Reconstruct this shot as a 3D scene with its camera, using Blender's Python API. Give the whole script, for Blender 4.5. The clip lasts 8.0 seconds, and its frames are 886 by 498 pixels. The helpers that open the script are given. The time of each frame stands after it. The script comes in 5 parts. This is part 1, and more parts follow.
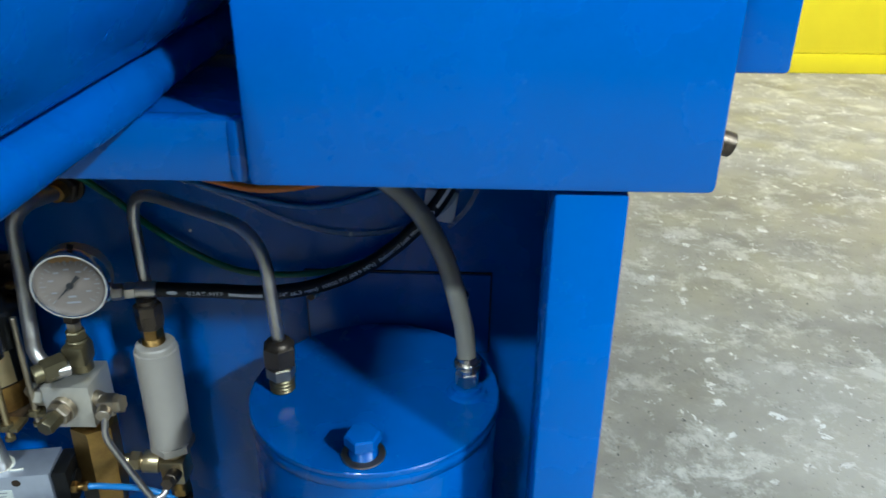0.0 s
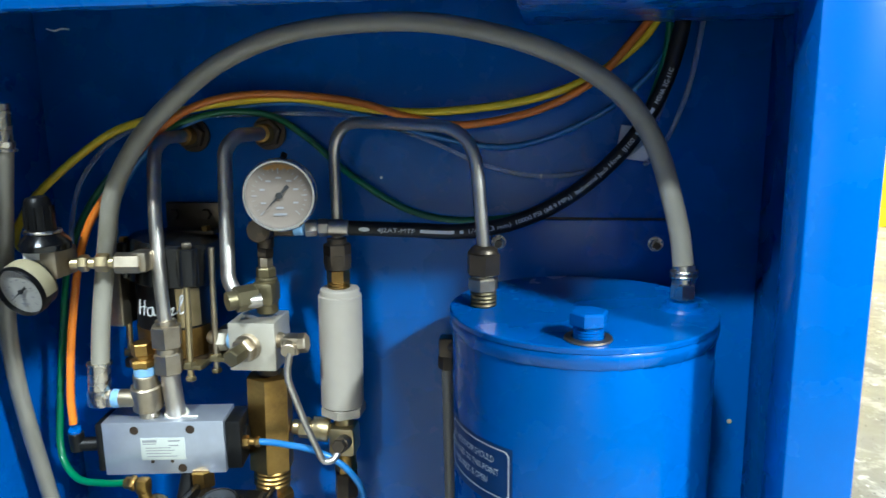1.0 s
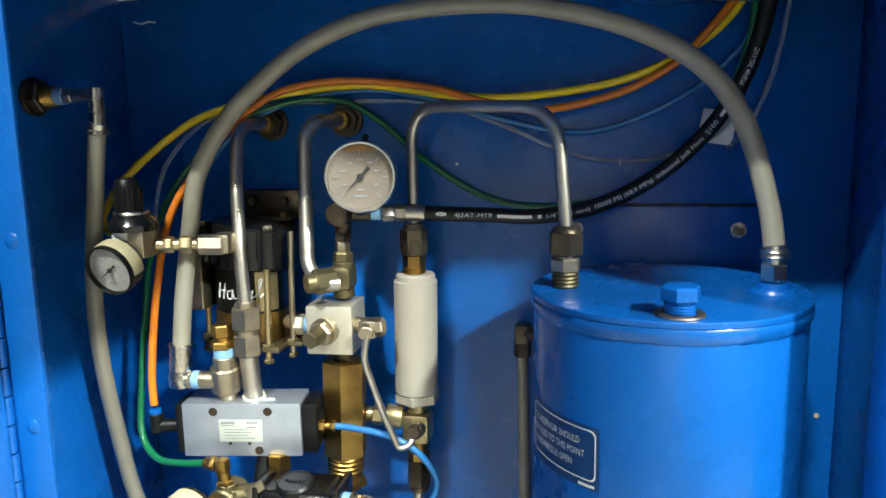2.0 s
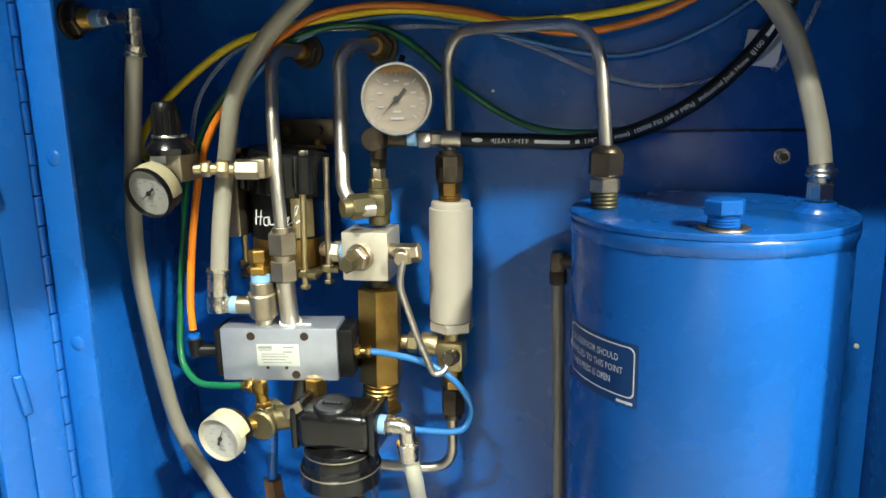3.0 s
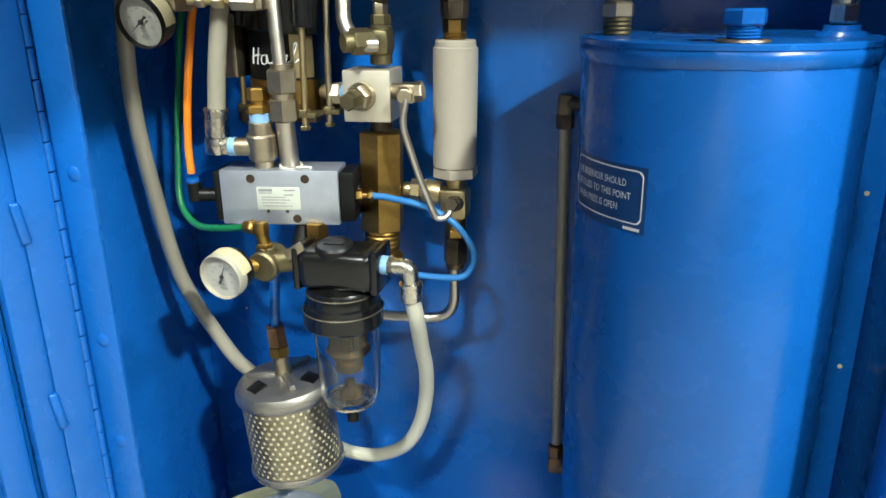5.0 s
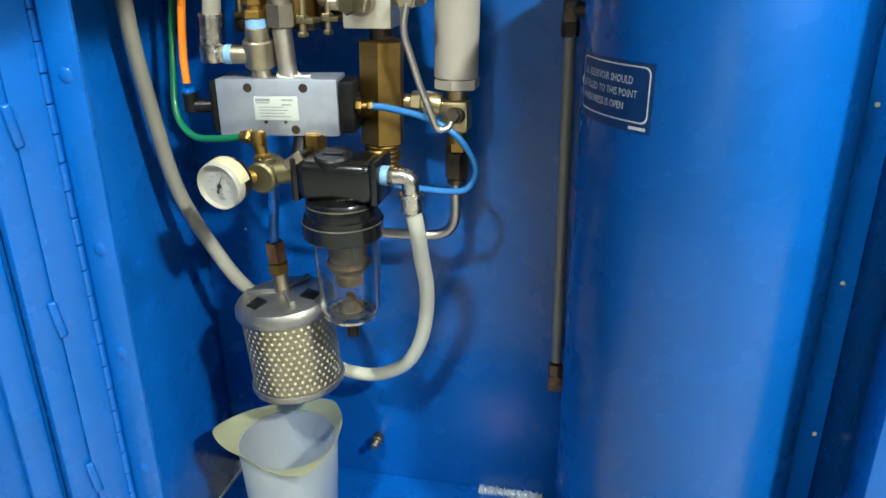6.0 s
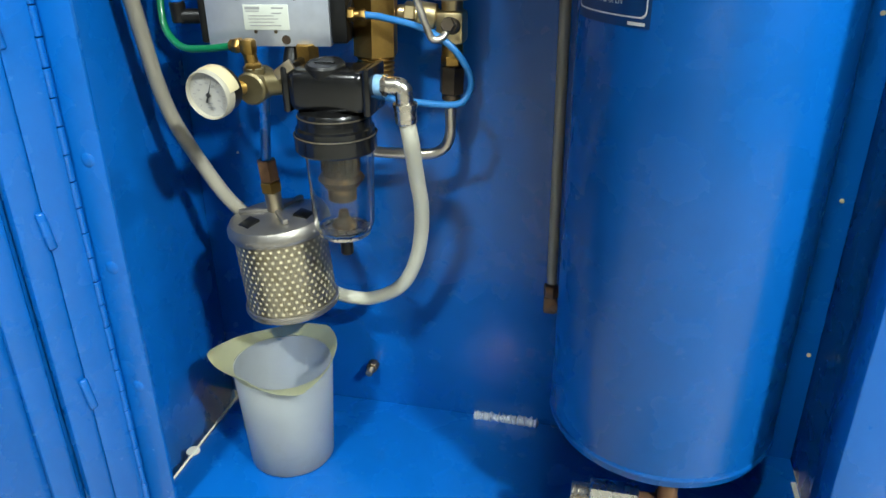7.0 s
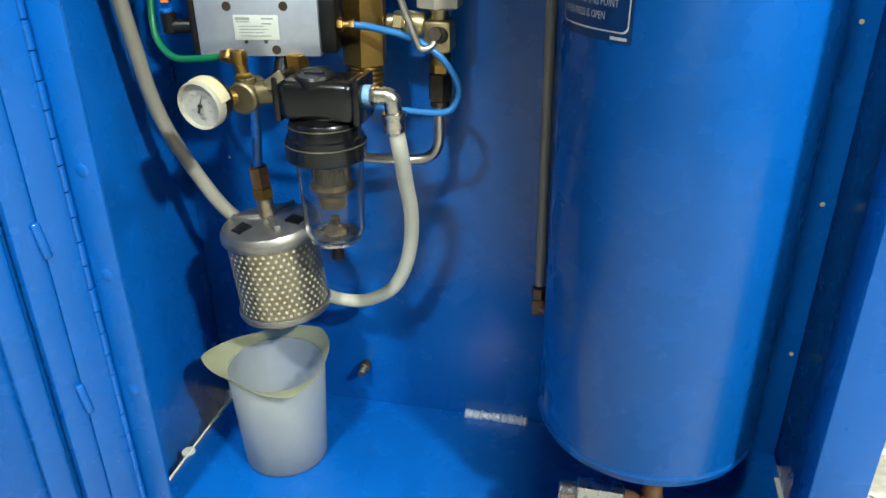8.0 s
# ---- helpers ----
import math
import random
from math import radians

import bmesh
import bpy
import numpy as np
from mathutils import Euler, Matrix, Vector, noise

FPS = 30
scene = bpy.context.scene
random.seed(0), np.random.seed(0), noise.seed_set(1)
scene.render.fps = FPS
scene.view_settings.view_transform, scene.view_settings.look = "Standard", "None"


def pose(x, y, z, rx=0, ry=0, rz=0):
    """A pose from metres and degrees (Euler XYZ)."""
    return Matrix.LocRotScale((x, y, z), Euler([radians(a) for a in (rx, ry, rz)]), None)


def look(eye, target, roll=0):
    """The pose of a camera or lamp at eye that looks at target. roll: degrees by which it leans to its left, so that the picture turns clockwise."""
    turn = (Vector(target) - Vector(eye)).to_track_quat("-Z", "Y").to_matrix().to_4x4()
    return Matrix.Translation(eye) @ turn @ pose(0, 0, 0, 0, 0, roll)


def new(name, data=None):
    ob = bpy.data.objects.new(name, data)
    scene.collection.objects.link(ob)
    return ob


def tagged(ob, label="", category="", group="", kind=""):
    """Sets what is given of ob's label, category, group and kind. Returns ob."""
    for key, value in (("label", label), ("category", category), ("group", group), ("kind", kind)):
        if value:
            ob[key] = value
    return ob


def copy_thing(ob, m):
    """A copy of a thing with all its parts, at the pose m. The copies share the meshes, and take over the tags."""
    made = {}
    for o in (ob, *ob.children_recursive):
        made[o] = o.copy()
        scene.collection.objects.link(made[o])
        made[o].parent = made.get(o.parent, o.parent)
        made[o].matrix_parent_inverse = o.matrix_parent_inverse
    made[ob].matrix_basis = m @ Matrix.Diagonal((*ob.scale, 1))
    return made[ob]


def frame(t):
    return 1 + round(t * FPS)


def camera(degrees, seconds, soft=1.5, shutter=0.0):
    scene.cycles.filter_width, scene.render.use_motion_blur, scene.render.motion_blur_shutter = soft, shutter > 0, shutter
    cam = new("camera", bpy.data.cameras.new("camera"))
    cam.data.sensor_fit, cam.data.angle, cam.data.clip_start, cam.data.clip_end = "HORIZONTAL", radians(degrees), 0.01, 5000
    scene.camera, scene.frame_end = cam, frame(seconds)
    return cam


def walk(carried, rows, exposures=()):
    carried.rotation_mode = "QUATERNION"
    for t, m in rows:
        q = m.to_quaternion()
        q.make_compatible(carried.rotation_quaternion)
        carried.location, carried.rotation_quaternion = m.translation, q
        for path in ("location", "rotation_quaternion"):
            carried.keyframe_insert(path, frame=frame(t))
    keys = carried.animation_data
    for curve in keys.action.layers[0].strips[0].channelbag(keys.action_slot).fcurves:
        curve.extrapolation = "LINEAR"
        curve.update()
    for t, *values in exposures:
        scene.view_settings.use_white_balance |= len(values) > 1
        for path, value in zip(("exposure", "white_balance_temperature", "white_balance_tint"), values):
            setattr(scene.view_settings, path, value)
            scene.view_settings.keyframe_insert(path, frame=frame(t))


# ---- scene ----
cam = camera(61.6, 8.0, shutter=0.25)
PATH = [
    (0, (0.058, 0.03, 1.278), (-0.003, 1.836, 0.421), 0.4),
    (0.5, (-0.002, -0.02, 1.157), (-0.167, 1.88, 0.554), -0.4),
    (1, (-0.061, -0.046, 1.031), (-0.333, 1.897, 0.64), -0.8),
    (1.5, (-0.083, -0.053, 1.01), (-0.418, 1.892, 0.688), -0.8),
    (2.8, (-0.104, -0.06, 0.959), (-0.559, 1.845, 0.558), -1.4),
    (3, (-0.105, -0.062, 0.954), (-0.56, 1.839, 0.529), -1.2),
    (3.5, (-0.109, -0.065, 0.938), (-0.571, 1.821, 0.461), -1.1),
    (4, (-0.109, -0.062, 0.922), (-0.567, 1.809, 0.385), -0.9),
    (4.5, (-0.11, -0.062, 0.9), (-0.561, 1.795, 0.31), -0.7),
    (4.7, (-0.109, -0.064, 0.892), (-0.556, 1.787, 0.278), -0.7),
    (6, (-0.109, -0.073, 0.837), (-0.543, 1.722, 0.069), -0.5),
    (6.5, (-0.107, -0.076, 0.814), (-0.529, 1.697, -0.009), -0.4),
    (7, (-0.105, -0.082, 0.79), (-0.521, 1.672, -0.076), -0.4),
    (7.5, (-0.1, -0.091, 0.786), (-0.507, 1.653, -0.104), -0.5),
    (8, (-0.099, -0.087, 0.811), (-0.496, 1.66, -0.079), -0.5),
]
walk(cam, [(t, look(eye, target, roll)) for t, eye, target, roll in PATH],
     exposures=[(0, -0.82, 5400, 10), (0.5, -0.65, 5400, 10), (1.0, 0.05, 5700, 10), (1.7, 0.32, 6400, 10), (3.0, 0.36, 7200, 10), (4.5, 0.16, 7000, 10), (6.0, 0.02, 6500, 10), (8, -0.06, 6500, 10)])

# ---------------------------------------------------------------- light
world = bpy.data.worlds.new("workshop_air")
scene.world = world
world.use_nodes = True
bgn = world.node_tree.nodes["Background"]
bgn.inputs[0].default_value = (0.75, 0.86, 1.0, 1)
bgn.inputs[1].default_value = 0.02


def lamp(name, eye, target, sx, sy, watts, col):
    d = bpy.data.lights.new(name, "AREA")
    d.shape, d.size, d.size_y, d.energy, d.color = "RECTANGLE", sx, sy, watts, col
    ob = new(name, d)
    ob.matrix_world = look(eye, target)
    return ob


COOL = (0.90, 1.0, 0.97)
LAMPS = {"lamp_row_near": (-0.65, -1.80), "lamp_row_right": (2.75, -1.95), "lamp_row_side": (2.80, -0.20), "south_wall_fill": (-0.25, -7.30), "yellow_guard_fill": (3.20, 4.30)}
for nm, watts, sx, sy, target, col in (("lamp_row_near", 155, 0.30, 0.12, (-0.2, 0.6, 0.6), COOL), ("lamp_row_right", 315, 0.30, 0.12, (-0.3, 0.6, 0.5), COOL),
                                       # the lamp at the south wall is an added fill, for sheen on the paint
                                       ("lamp_row_side", 60, 0.30, 0.12, (-0.6, 0.5, 0.5), COOL), ("south_wall_fill", 150, 1.5, 0.20, (-0.25, -9.0, 0.6), COOL),
                                       # unseen fill, added to brighten the yellow guard and the aisle floor
                                       ("yellow_guard_fill", 330, 1.5, 0.30, (3.2, 6.0, 0.6), (1.0, 0.95, 0.85))):
    lamp(nm, (*LAMPS[nm], 3.55), target, sx, sy, watts, col)

# ---------------------------------------------------------------- materials


def mat(name, base, rough=0.5, metal=0.0, var=0.06, scale=40.0, bump=0.0, bscale=300.0, coat=0.0, trans=0.0, ior=1.45,
        stain=None, stain_scale=9.0, stain_lo=0.55, stain_hi=0.75, rvar=0.08, alpha=1.0, sss=0.0, wave=0.0, spec=0.5):
    m = bpy.data.materials.new(name)
    m.use_nodes = True
    nt = m.node_tree
    b = nt.nodes["Principled BSDF"]
    tc = nt.nodes.new("ShaderNodeTexCoord")
    n1 = nt.nodes.new("ShaderNodeTexNoise")
    n1.inputs["Scale"].default_value, n1.inputs["Detail"].default_value = scale, 6
    nt.links.new(tc.outputs["Object"], n1.inputs["Vector"])
    ramp = nt.nodes.new("ShaderNodeValToRGB")
    ramp.color_ramp.elements[0].position, ramp.color_ramp.elements[1].position = 0.3, 0.7
    ramp.color_ramp.elements[0].color = (*[max(0, c * (1 - var)) for c in base], 1)
    ramp.color_ramp.elements[1].color = (*[min(1, c * (1 + var)) for c in base], 1)
    nt.links.new(n1.outputs["Fac"], ramp.inputs[0])
    out = ramp.outputs[0]
    if stain:
        n2 = nt.nodes.new("ShaderNodeTexNoise")
        n2.inputs["Scale"].default_value, n2.inputs["Detail"].default_value = stain_scale, 8
        n2.inputs["Roughness"].default_value = 0.65
        nt.links.new(tc.outputs["Object"], n2.inputs["Vector"])
        mr = nt.nodes.new("ShaderNodeMapRange")
        mr.inputs[1].default_value, mr.inputs[2].default_value = stain_lo, stain_hi
        nt.links.new(n2.outputs["Fac"], mr.inputs[0])
        mx = nt.nodes.new("ShaderNodeMix")
        mx.data_type = "RGBA"
        nt.links.new(mr.outputs[0], mx.inputs[0])
        nt.links.new(out, mx.inputs[6])
        mx.inputs[7].default_value = (*stain, 1)
        out = mx.outputs[2]
    nt.links.new(out, b.inputs["Base Color"])
    rr = nt.nodes.new("ShaderNodeMapRange")
    rr.inputs[3].default_value, rr.inputs[4].default_value = max(0.02, rough - rvar), min(1, rough + rvar)
    nt.links.new(n1.outputs["Fac"], rr.inputs[0])
    nt.links.new(rr.outputs[0], b.inputs["Roughness"])
    b.inputs["Metallic"].default_value = metal
    b.inputs["Specular IOR Level"].default_value = spec
    b.inputs["Coat Weight"].default_value = coat
    b.inputs["Coat Roughness"].default_value = 0.09
    b.inputs["Transmission Weight"].default_value = trans
    b.inputs["IOR"].default_value = ior
    b.inputs["Alpha"].default_value = alpha
    if sss:
        b.inputs["Subsurface Weight"].default_value = sss
        b.inputs["Subsurface Radius"].default_value = (0.01, 0.01, 0.01)
    if bump or wave:
        n3 = nt.nodes.new("ShaderNodeTexNoise")
        n3.inputs["Scale"].default_value, n3.inputs["Detail"].default_value = bscale, 3
        nt.links.new(tc.outputs["Object"], n3.inputs["Vector"])
        bp = nt.nodes.new("ShaderNodeBump")
        bp.inputs["Strength"].default_value, bp.inputs["Distance"].default_value = max(bump, 0.001), 0.001
        nt.links.new(n3.outputs["Fac"], bp.inputs["Height"])
        last = bp
        if wave:
            n4 = nt.nodes.new("ShaderNodeTexNoise")
            n4.inputs["Scale"].default_value, n4.inputs["Detail"].default_value = 14.0, 2
            nt.links.new(tc.outputs["Object"], n4.inputs["Vector"])
            b2 = nt.nodes.new("ShaderNodeBump")
            b2.inputs["Strength"].default_value, b2.inputs["Distance"].default_value = wave, 0.01
            nt.links.new(n4.outputs["Fac"], b2.inputs["Height"])
            nt.links.new(bp.outputs[0], b2.inputs["Normal"])
            last = b2
        nt.links.new(last.outputs[0], b.inputs["Normal"])
    return m


BLUE = mat("blue_gloss_paint", (0.001, 0.095, 0.385), 0.27, var=0.05, scale=18, bump=0.06, bscale=420, coat=0.14, wave=0.05, spec=0.48,
           stain=(0.0012, 0.086, 0.35), stain_scale=30, stain_lo=0.6, stain_hi=0.72)
STEEL = mat("zinc_steel", (0.42, 0.355, 0.26), 0.40, 1.0, var=0.12, scale=60, bump=0.05, stain=(0.33, 0.27, 0.19), stain_scale=35)
TUBE = mat("bright_steel_tube", (0.58, 0.53, 0.46), 0.38, 1.0, var=0.08, scale=70, bump=0.03, stain=(0.40, 0.33, 0.26), stain_scale=28, stain_lo=0.52, stain_hi=0.8)
NICKEL = mat("nickel_plated_brass", (0.62, 0.57, 0.49), 0.27, 1.0, var=0.06, scale=80)
CHROME = mat("polished_chrome", (0.80, 0.80, 0.80), 0.16, 1.0, var=0.04, scale=80)
BRASS = mat("tarnished_brass", (0.43, 0.26, 0.07), 0.38, 1.0, var=0.2, scale=45, bump=0.05, stain=(0.13, 0.07, 0.03), stain_scale=22, stain_lo=0.40, stain_hi=0.75)
PALEBRASS = mat("pale_brass", (0.54, 0.43, 0.235), 0.36, 1.0, var=0.1, scale=60, stain=(0.45, 0.34, 0.17), stain_scale=30)
DARKSTEEL = mat("blackened_steel", (0.09, 0.07, 0.05), 0.40, 0.8, var=0.25, scale=50, bump=0.06, stain=(0.22, 0.16, 0.10), stain_scale=40)
RUST = mat("oiled_brown_steel", (0.19, 0.10, 0.05), 0.42, 0.5, var=0.3, scale=50, bump=0.08)
ALU = mat("brushed_aluminium", (0.50, 0.53, 0.60), 0.36, 0.75, var=0.05, scale=90, bump=0.04, bscale=900)
BLOCK = mat("clear_anodised_block", (0.58, 0.53, 0.43), 0.46, 0.7, var=0.06, scale=70, bump=0.03, stain=(0.5, 0.45, 0.36), stain_scale=22)
WHITECYL = mat("grey_white_enamel", (0.40, 0.355, 0.29), 0.42, 0.15, var=0.04, scale=30, bump=0.05, stain=(0.33, 0.285, 0.22), stain_scale=12)
BLACK = mat("black_painted_casting", (0.005, 0.005, 0.005), 0.24, var=0.3, scale=60, bump=0.18, bscale=260, coat=0.2)
BLACKPL = mat("black_plastic", (0.006, 0.006, 0.006), 0.36, var=0.2, scale=60, bump=0.05, spec=0.3)
RUBBER = mat("black_hose_rubber", (0.007, 0.007, 0.007), 0.48, var=0.25, scale=90, bump=0.2, bscale=700)
WHITE = mat("white_print", (0.8, 0.8, 0.78), 0.5, var=0.03)
GREYPRINT = mat("grey_print", (0.25, 0.25, 0.25), 0.5, var=0.03)
BLACKPRINT = mat("black_print", (0.02, 0.02, 0.02), 0.5, var=0.03)
DIAL = mat("cream_dial", (0.38, 0.365, 0.33), 0.5, var=0.05, scale=60)
DIALG = mat("oily_grey_dial", (0.19, 0.155, 0.125), 0.55, var=0.06, scale=50, stain=(0.155, 0.12, 0.09), stain_scale=60, spec=0.2)
OILBROWN = mat("brown_oil_film", (0.30, 0.15, 0.035), 0.3, var=0.2, scale=200)
PALEBEZEL = mat("worn_pale_bezel", (0.34, 0.315, 0.25), 0.45, var=0.06, scale=60)
CREAM = mat("cream_ring", (0.50, 0.43, 0.26), 0.45, var=0.04)
HOLE = mat("recess_shade_brown", (0.03, 0.017, 0.008), 0.6, var=0.3)
OLIVE = mat("dull_olive_brass", (0.17, 0.14, 0.075), 0.42, 0.85, var=0.15, scale=50, stain=(0.2, 0.16, 0.09), stain_scale=30)
LABEL = mat("pale_foil_label", (0.60, 0.62, 0.55), 0.42, 0.3, var=0.05)
LABELBLUE = mat("navy_sticker", (0.004, 0.045, 0.16), 0.35, var=0.06)
HOSECLEAR = mat("cloudy_clear_hose", (0.26, 0.238, 0.188), 0.34, var=0.05, scale=30, coat=0.3, sss=0.25, stain=(0.20, 0.18, 0.13), stain_scale=16)
HOSEWHITE = mat("milky_hose", (0.47, 0.455, 0.37), 0.36, var=0.04, scale=30, coat=0.3, sss=0.35)
YELLOW = mat("yellow_air_line", (0.80, 0.58, 0.01), 0.32, var=0.05, coat=0.2)
ORANGE = mat("orange_air_line", (0.68, 0.18, 0.012), 0.34, var=0.06, coat=0.2)
LBLUE = mat("blue_air_line", (0.015, 0.14, 0.38), 0.30, var=0.06, coat=0.3)
GREEN = mat("green_air_line", (0.004, 0.13, 0.05), 0.30, var=0.06, coat=0.3)
CLEARLINE = mat("clear_air_line", (0.55, 0.68, 0.80), 0.12, var=0.04, trans=0.85, coat=0.5)
TAPE = mat("blue_thread_seal", (0.20, 0.38, 0.60), 0.55, var=0.12, scale=200, bump=0.2)
RED = mat("red_handle_plastic", (0.62, 0.035, 0.02), 0.38, var=0.05)
SEAL = mat("pale_sealant", (0.72, 0.68, 0.55), 0.6, var=0.08, scale=120, bump=0.3)
WELDM = mat("bright_weld_metal", (0.88, 0.92, 0.96), 0.25, 0.6, var=0.25, scale=500, bump=0.9, bscale=500)
PERF = mat("galvanised_perforated_steel", (0.32, 0.285, 0.21), 0.38, 0.9, var=0.14, scale=60, stain=(0.22, 0.18, 0.10), stain_scale=24)
PAPER = mat("oily_filter_paper", (0.52, 0.45, 0.29), 0.6, var=0.1, scale=120)
LIDALU = mat("cast_lid_aluminium", (0.33, 0.31, 0.28), 0.40, 0.9, var=0.1, scale=50, bump=0.12, stain=(0.32, 0.29, 0.24), stain_scale=30)
ELEMENT = mat("dirty_filter_element", (0.016, 0.010, 0.005), 0.6, var=0.3, scale=60, bump=0.3, stain=(0.15, 0.085, 0.03), stain_scale=60, stain_lo=0.52, stain_hi=0.68, spec=0.08)
JUG = mat("translucent_polypropylene", (0.76, 0.79, 0.77), 0.34, var=0.04, scale=20, trans=0.74, sss=0.1, stain=(0.58, 0.58, 0.52), stain_scale=14)
JUGRIM = mat("yellowed_polypropylene_rim", (0.72, 0.71, 0.44), 0.32, var=0.06, scale=30, trans=0.72, sss=0.1)


def concrete():
    """Worn grey concrete: brownish sealed areas, bare pale patches, scuffs and pits."""
    m = bpy.data.materials.new("worn_concrete")
    m.use_nodes = True
    nt = m.node_tree
    b = nt.nodes["Principled BSDF"]
    tc = nt.nodes.new("ShaderNodeTexCoord")

    def noise_mask(scale, detail, lo, hi, rough=0.6, dist=0.0):
        n = nt.nodes.new("ShaderNodeTexNoise")
        n.inputs["Scale"].default_value, n.inputs["Detail"].default_value = scale, detail
        n.inputs["Roughness"].default_value, n.inputs["Distortion"].default_value = rough, dist
        nt.links.new(tc.outputs["Object"], n.inputs["Vector"])
        r = nt.nodes.new("ShaderNodeMapRange")
        r.inputs[1].default_value, r.inputs[2].default_value = lo, hi
        nt.links.new(n.outputs["Fac"], r.inputs[0])
        return r.outputs[0]

    def mix(fac, a, c):
        x = nt.nodes.new("ShaderNodeMix")
        x.data_type = "RGBA"
        nt.links.new(fac, x.inputs[0])
        for k, v in ((6, a), (7, c)):
            if isinstance(v, tuple):
                x.inputs[k].default_value = (*v, 1)
            else:
                nt.links.new(v, x.inputs[k])
        return x.outputs[2]

    def times(p, q):
        x = nt.nodes.new("ShaderNodeMath")
        x.operation = "MULTIPLY"
        nt.links.new(p, x.inputs[0])
        nt.links.new(q, x.inputs[1])
        return x.outputs[0]

    tone = mix(noise_mask(0.55, 3, 0.35, 0.65), (0.37, 0.335, 0.265), (0.39, 0.37, 0.33))
    cloud = mix(noise_mask(2.2, 9, 0.42, 0.70), tone, (0.23, 0.21, 0.175))
    worn = mix(noise_mask(5.0, 14, 0.51, 0.60, 0.78, 0.2), cloud, (0.54, 0.515, 0.455))
    area = noise_mask(1.3, 4, 0.38, 0.52)
    chips = mix(times(noise_mask(15.0, 12, 0.60, 0.63, 0.66, 0.25), area), worn, (0.74, 0.72, 0.68))
    pits = mix(noise_mask(60.0, 6, 0.63, 0.67), chips, (0.10, 0.095, 0.085))
    nt.links.new(pits, b.inputs["Base Color"])
    rr = nt.nodes.new("ShaderNodeMapRange")
    rr.inputs[3].default_value, rr.inputs[4].default_value = 0.62, 0.34
    nt.links.new(noise_mask(3.0, 8, 0.4, 0.65), rr.inputs[0])
    nt.links.new(rr.outputs[0], b.inputs["Roughness"])
    bp = nt.nodes.new("ShaderNodeBump")
    bp.inputs["Strength"].default_value, bp.inputs["Distance"].default_value = 0.5, 0.002
    nt.links.new(noise_mask(30.0, 10, 0.3, 0.7), bp.inputs["Height"])
    nt.links.new(bp.outputs[0], b.inputs["Normal"])
    return m


CONCRETE = concrete()
YELLOWP = mat("yellow_machine_paint", (0.86, 0.70, 0.002), 0.32, var=0.03, scale=3)
PLASTER = mat("workshop_wall_paint", (0.45, 0.46, 0.47), 0.7, var=0.06, scale=2, bump=0.1)
LEDW = bpy.data.materials.new("lamp_diffuser")
LEDW.use_nodes = True
LEDW.node_tree.nodes["Principled BSDF"].inputs["Emission Color"].default_value = (0.95, 0.98, 1, 1)
LEDW.node_tree.nodes["Principled BSDF"].inputs["Emission Strength"].default_value = 2.0
LEDW.node_tree.nodes["Principled BSDF"].inputs["Base Color"].default_value = (0.8, 0.8, 0.8, 1)


def glass(name, col, rough=0.03):
    m = bpy.data.materials.new(name)
    m.use_nodes = True
    b = m.node_tree.nodes["Principled BSDF"]
    b.inputs["Base Color"].default_value = (*col, 1)
    b.inputs["Roughness"].default_value = rough
    b.inputs["Transmission Weight"].default_value = 1.0
    b.inputs["IOR"].default_value = 1.42
    return m


BOWL = glass("clear_polycarbonate", (0.80, 0.82, 0.82))

# ---------------------------------------------------------------- mesh helpers


def V(*a):
    return Vector(a)


def axis_matrix(p0, p1):
    d = (Vector(p1) - Vector(p0)).normalized()
    return Matrix.Translation(p0) @ d.to_track_quat("Z", "Y").to_matrix().to_4x4()


def rev(bm, p0, p1, prof, seg=24, spin=0.0):
    """A turned body: profile of (length along p0-p1, radius)."""
    m = axis_matrix(p0, p1) @ Matrix.Rotation(spin, 4, "Z")
    rings = []
    for s, r in prof:
        if r < 1e-6:
            rings.append([bm.verts.new(m @ V(0, 0, s))])
        else:
            rings.append([bm.verts.new(m @ V(r * math.cos(2 * math.pi * i / seg), r * math.sin(2 * math.pi * i / seg), s)) for i in range(seg)])
    for a, b in zip(rings, rings[1:]):
        for i in range(seg):
            j = (i + 1) % seg
            if len(a) == 1 and len(b) == 1:
                continue
            if len(a) == 1:
                bm.faces.new((a[0], b[j], b[i]))
            elif len(b) == 1:
                bm.faces.new((a[i], a[j], b[0]))
            else:
                bm.faces.new((a[i], a[j], b[j], b[i]))
    return bm


def cyl(bm, p0, p1, r, seg=24, c=None, spin=0.0):
    L = (Vector(p1) - Vector(p0)).length
    c = min(r, L / 2) * 0.12 if c is None else c
    return rev(bm, p0, p1, [(0, 0), (0, r - c), (c, r), (L - c, r), (L, r - c), (L, 0)], seg, spin)


def hexn(bm, p0, p1, af, spin=0.0):
    """A hexagon across flats af, its ends chamfered."""
    L = (Vector(p1) - Vector(p0)).length
    r = af / 2 / math.cos(math.pi / 6)
    c = min(0.0015, L * 0.2)
    return rev(bm, p0, p1, [(0, 0), (0, r * 0.88), (c, r), (L - c, r), (L, r * 0.88), (L, 0)], 6, spin)


def thread(bm, p0, p1, r, n=5, seg=20):
    L = (Vector(p1) - Vector(p0)).length
    prof = [(0, 0)]
    for i in range(n):
        prof += [(L * i / n, r * 0.9), (L * (i + 0.5) / n, r)]
    prof += [(L, r * 0.9), (L, 0)]
    return rev(bm, p0, p1, prof, seg)


